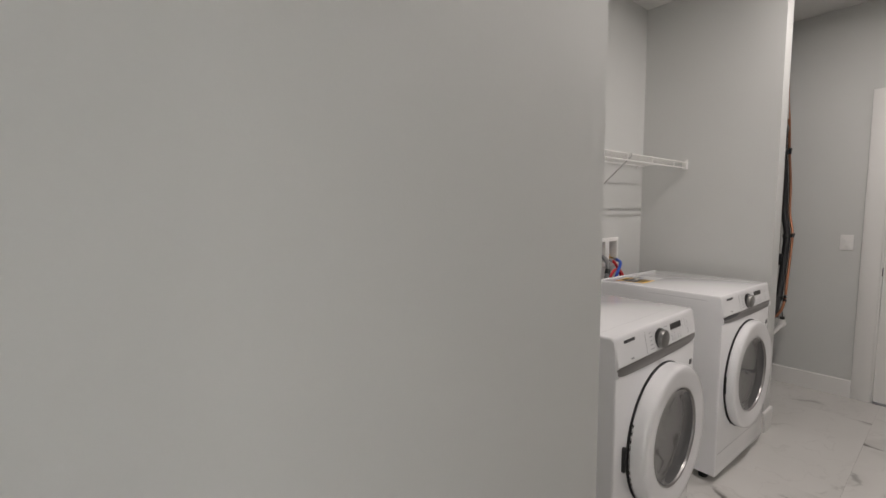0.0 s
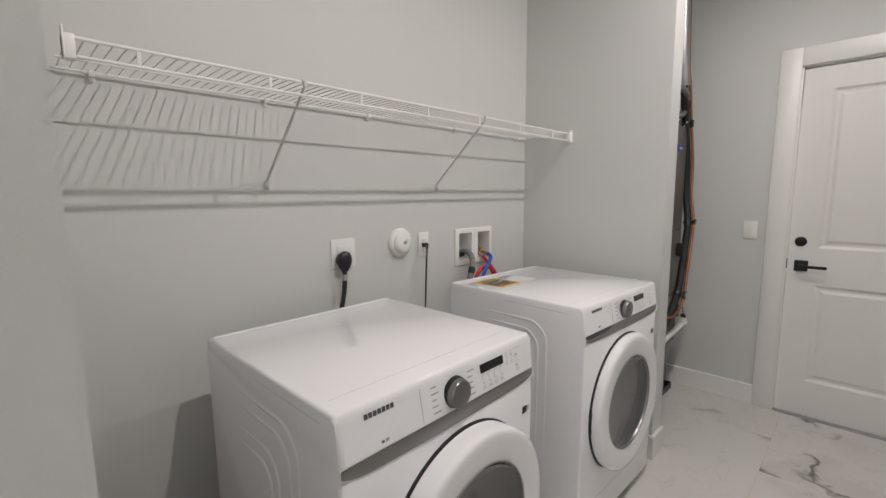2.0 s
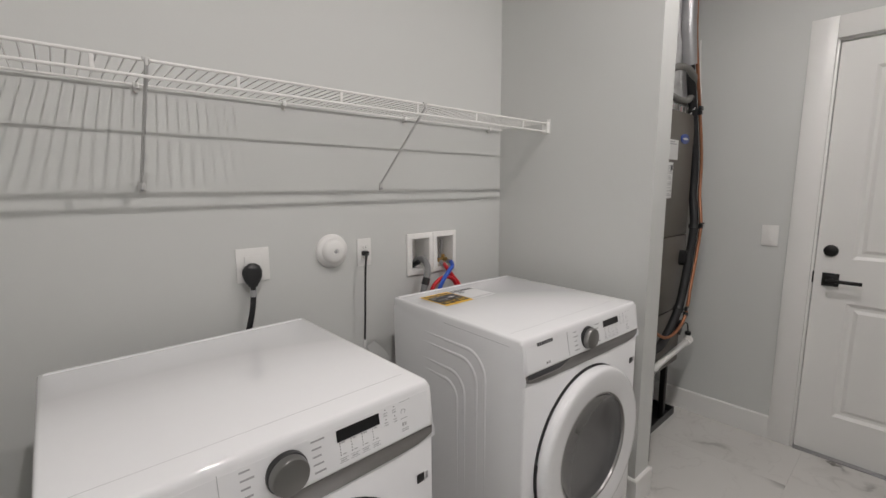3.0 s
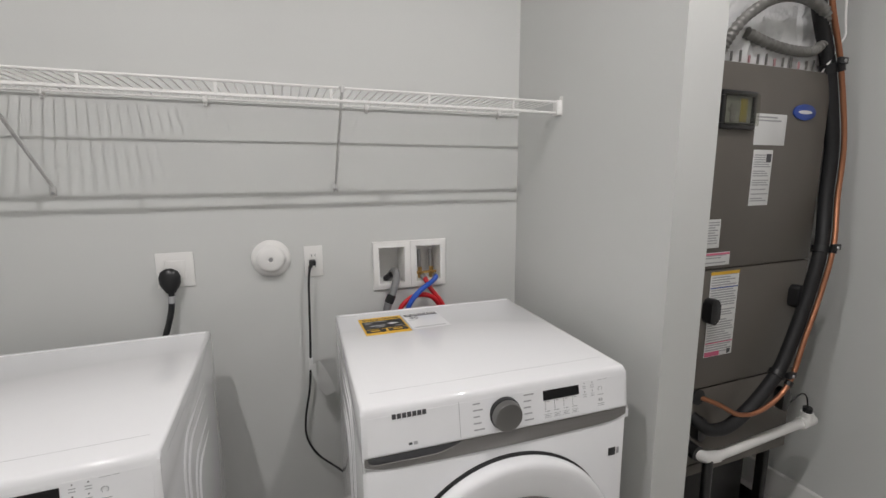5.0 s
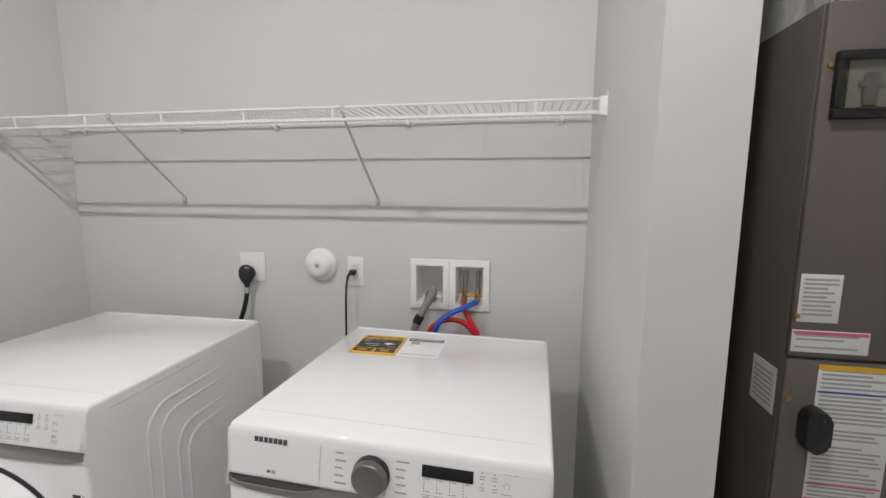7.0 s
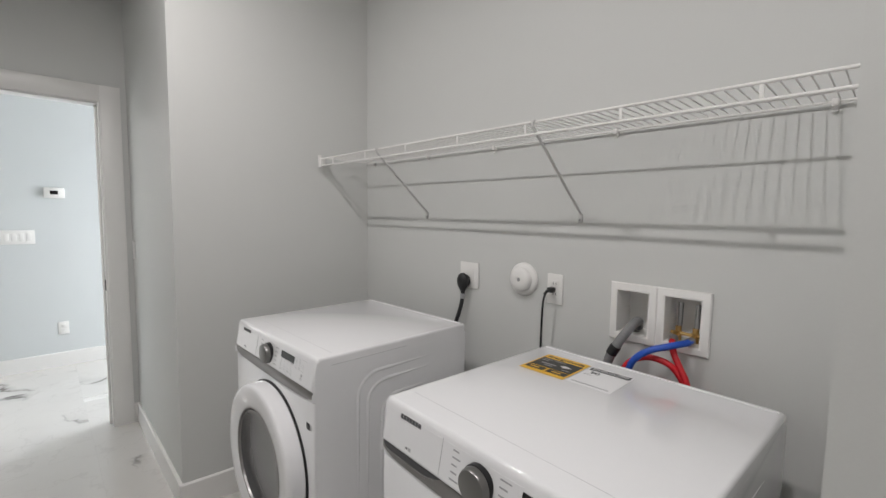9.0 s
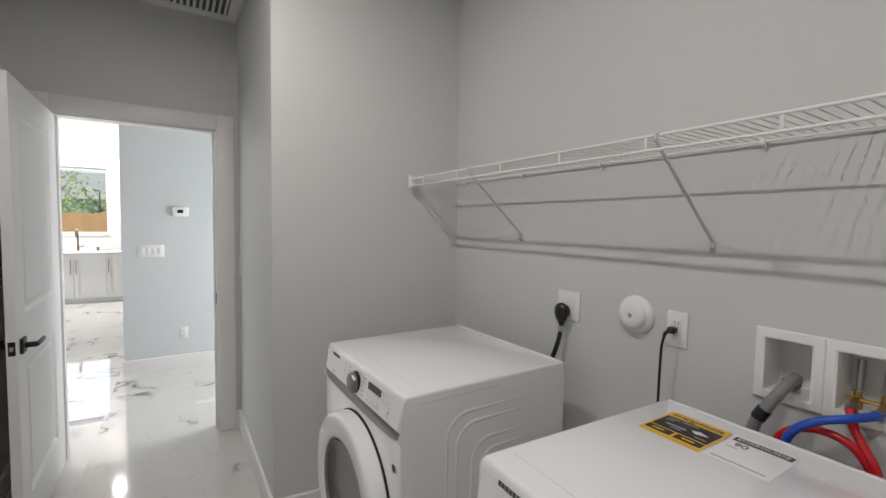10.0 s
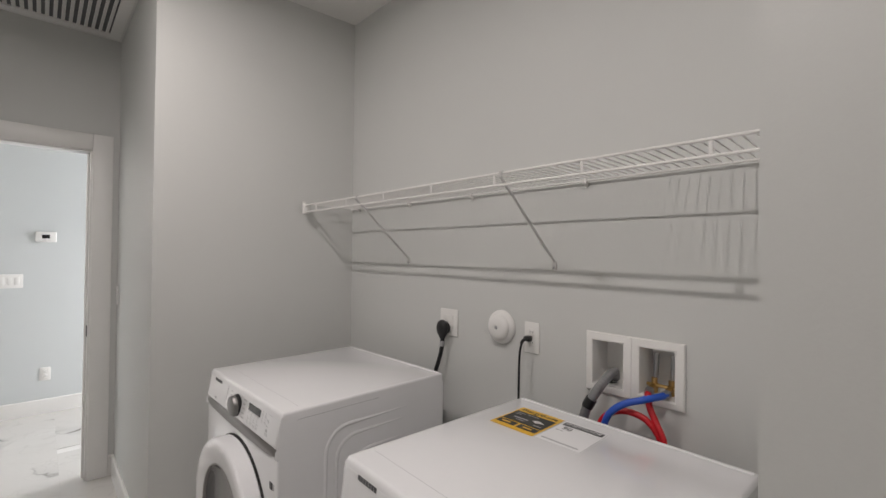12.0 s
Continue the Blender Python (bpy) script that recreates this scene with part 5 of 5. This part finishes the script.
# ---- outdoors behind the kitchen window ----
own = bmesh.new()
gv = [own.verts.new(p) for p in ((-900, -900, -0.18), (900, -900, -0.18), (900, 900, -0.18), (-900, 900, -0.18))]
own.faces.new(gv)
solid("ground", own, LAWN, "green lawn around the house", "ground", kind="structure", smooth=0)
fen = thing("wooden_fence", (-13.0, -2.5, -0.18), "new cedar board fence across the garden", "fence")
for i in range(56):
    y = -6.0 + i * 0.142
    part("board", box(-13.0, -12.98, y, y + 0.138, -0.18, 1.66 + 0.012 * ((i * 7) % 5 - 2), 0.002, 1), FENCE, fen)
for z in (0.1, 0.75, 1.4):
    part("rail", box(-13.05, -13.0, -6.0, 2.0, z, z + 0.09), FENCE, fen)
for y in (-6.0, -3.6, -1.2, 1.2):
    part("post", box(-13.12, -13.0, y, y + 0.1, -0.18, 1.7), FENCE, fen)


def tree(x, y, h, spread, seed, leaves, label):
    rnd = random.Random(seed)
    g = thing("tree", (x, y, -0.18), label, "tree", "garden trees")
    trunk = [(x, y, -0.2), (x + rnd.uniform(-.1, .1), y + rnd.uniform(-.1, .1), h * 0.3), (x + rnd.uniform(-.2, .2), y + rnd.uniform(-.2, .2), h * 0.65), (x, y, h)]
    bm = tube(smooth_path(trunk, 5), [0.075 * (1 - i / 17) + 0.012 for i in range(16)], 10)
    tips = []
    for i in range(14):
        a, z = rnd.uniform(0, 6.28), h * rnd.uniform(0.35, 0.95)
        r = spread * rnd.uniform(0.5, 1.0)
        tip = Vector((x + r * math.cos(a), y + r * math.sin(a), z + rnd.uniform(0.1, 0.7)))
        tube([(x, y, z - 0.3), (x + 0.5 * r * math.cos(a), y + 0.5 * r * math.sin(a), z), tip], [0.022, 0.014, 0.005], 6, bm)
        tips.append(tip)
    part("trunk", bm, BARK, g)
    verts, faces = [], []
    for i in range(leaves):
        c = rnd.choice(tips) + Vector((rnd.gauss(0, 0.35), rnd.gauss(0, 0.35), rnd.gauss(0, 0.3))) * spread * 0.6
        d = Vector((rnd.uniform(-1, 1), rnd.uniform(-1, 1), rnd.uniform(-0.8, 0.5))).normalized()
        s = d.orthogonal().normalized()
        ln, wd = rnd.uniform(0.10, 0.24), rnd.uniform(0.03, 0.06)
        k = len(verts)
        verts += [c, c + d * ln * 0.5 + s * wd, c + d * ln, c + d * ln * 0.5 - s * wd]
        faces.append((k, k + 1, k + 2, k + 3))
    me = bpy.data.meshes.new("crown")
    me.from_pydata([v - ORIGIN[g] for v in verts], [], faces)
    me.materials.append(LEAF)
    ob = new("crown", me)
    ob.parent = g
    return g


tree(-19.0, -3.6, 3.0, 1.2, 3, 520, "leafy green garden tree behind the fence")
tree(-23.0, -1.3, 4.0, 1.1, 7, 360, "tall thin green tree behind the fence")
tree(-27.0, -4.6, 3.9, 1.5, 15, 450, "tall green tree far behind the fence")
tree(-17.0, -1.9, 2.5, 1.3, 21, 500, "low green shrub above the fence")
nb = thing("neighbour_house", (-34.0, -4.0, -0.18), "pale single-storey house with a grey roof beyond the garden", "house")
part("wall", box(-38, -31, -11, 3, -0.18, 2.7), CEILP, nb, smooth=0)
part("roof", prism([(-39, 2.7), (-30.4, 2.7), (-34.7, 4.6)], -11.6, 3.6, "y"), ROOF, nb, "weathered grey roof", smooth=0)

# ---- floor tiles ----
TX, TY = 1.2, 0.6
tile_cut = {}
fo = ORIGIN[floor]
row = 0
y = -4.95
while y < 3.0:
    x = -8.0 + (0.4 if row % 2 else 0.0)
    while x < RIGHT:
        mid = (x + TX / 2, y + TY / 2)
        inside = (mid[0] > WEST - 0.8 and SOUTH - 0.4 < mid[1] < BACK + 0.4) or mid[0] < WEST
        if inside:
            limits = (-8.0, WEST, -4.99, 2.99) if mid[0] < WEST - 0.1 else (WEST - 0.6, RIGHT + 0.1, SOUTH - 0.1, BACK + 0.1)
            a, b = max(x, limits[0]), min(x + TX, limits[1] if mid[0] >= WEST - 0.1 else x + TX)
            c, d = max(y, limits[2]), min(y + TY, limits[3])
            if mid[0] < WEST - 0.1 and not (SOUTH < mid[1] < 0.71) and x + TX > WEST:
                b = WEST
            if b - a < 0.01 or d - c < 0.01:
                x += TX
                continue
            size = (round(b - a, 3), round(d - c, 3))
            if size not in tile_cut:
                tile_cut[size] = finish("tile", box(0.0002, size[0] - 0.0002, 0.0002, size[1] - 0.0002, -0.012, 0.0, 0.0003, 1), MARBLE, smooth=0)
            ob = new("tile", tile_cut[size])
            ob.parent = floor
            ob.location = Vector((a, c, 0)) - fo
        x += TX
    y += TY
    row += 1
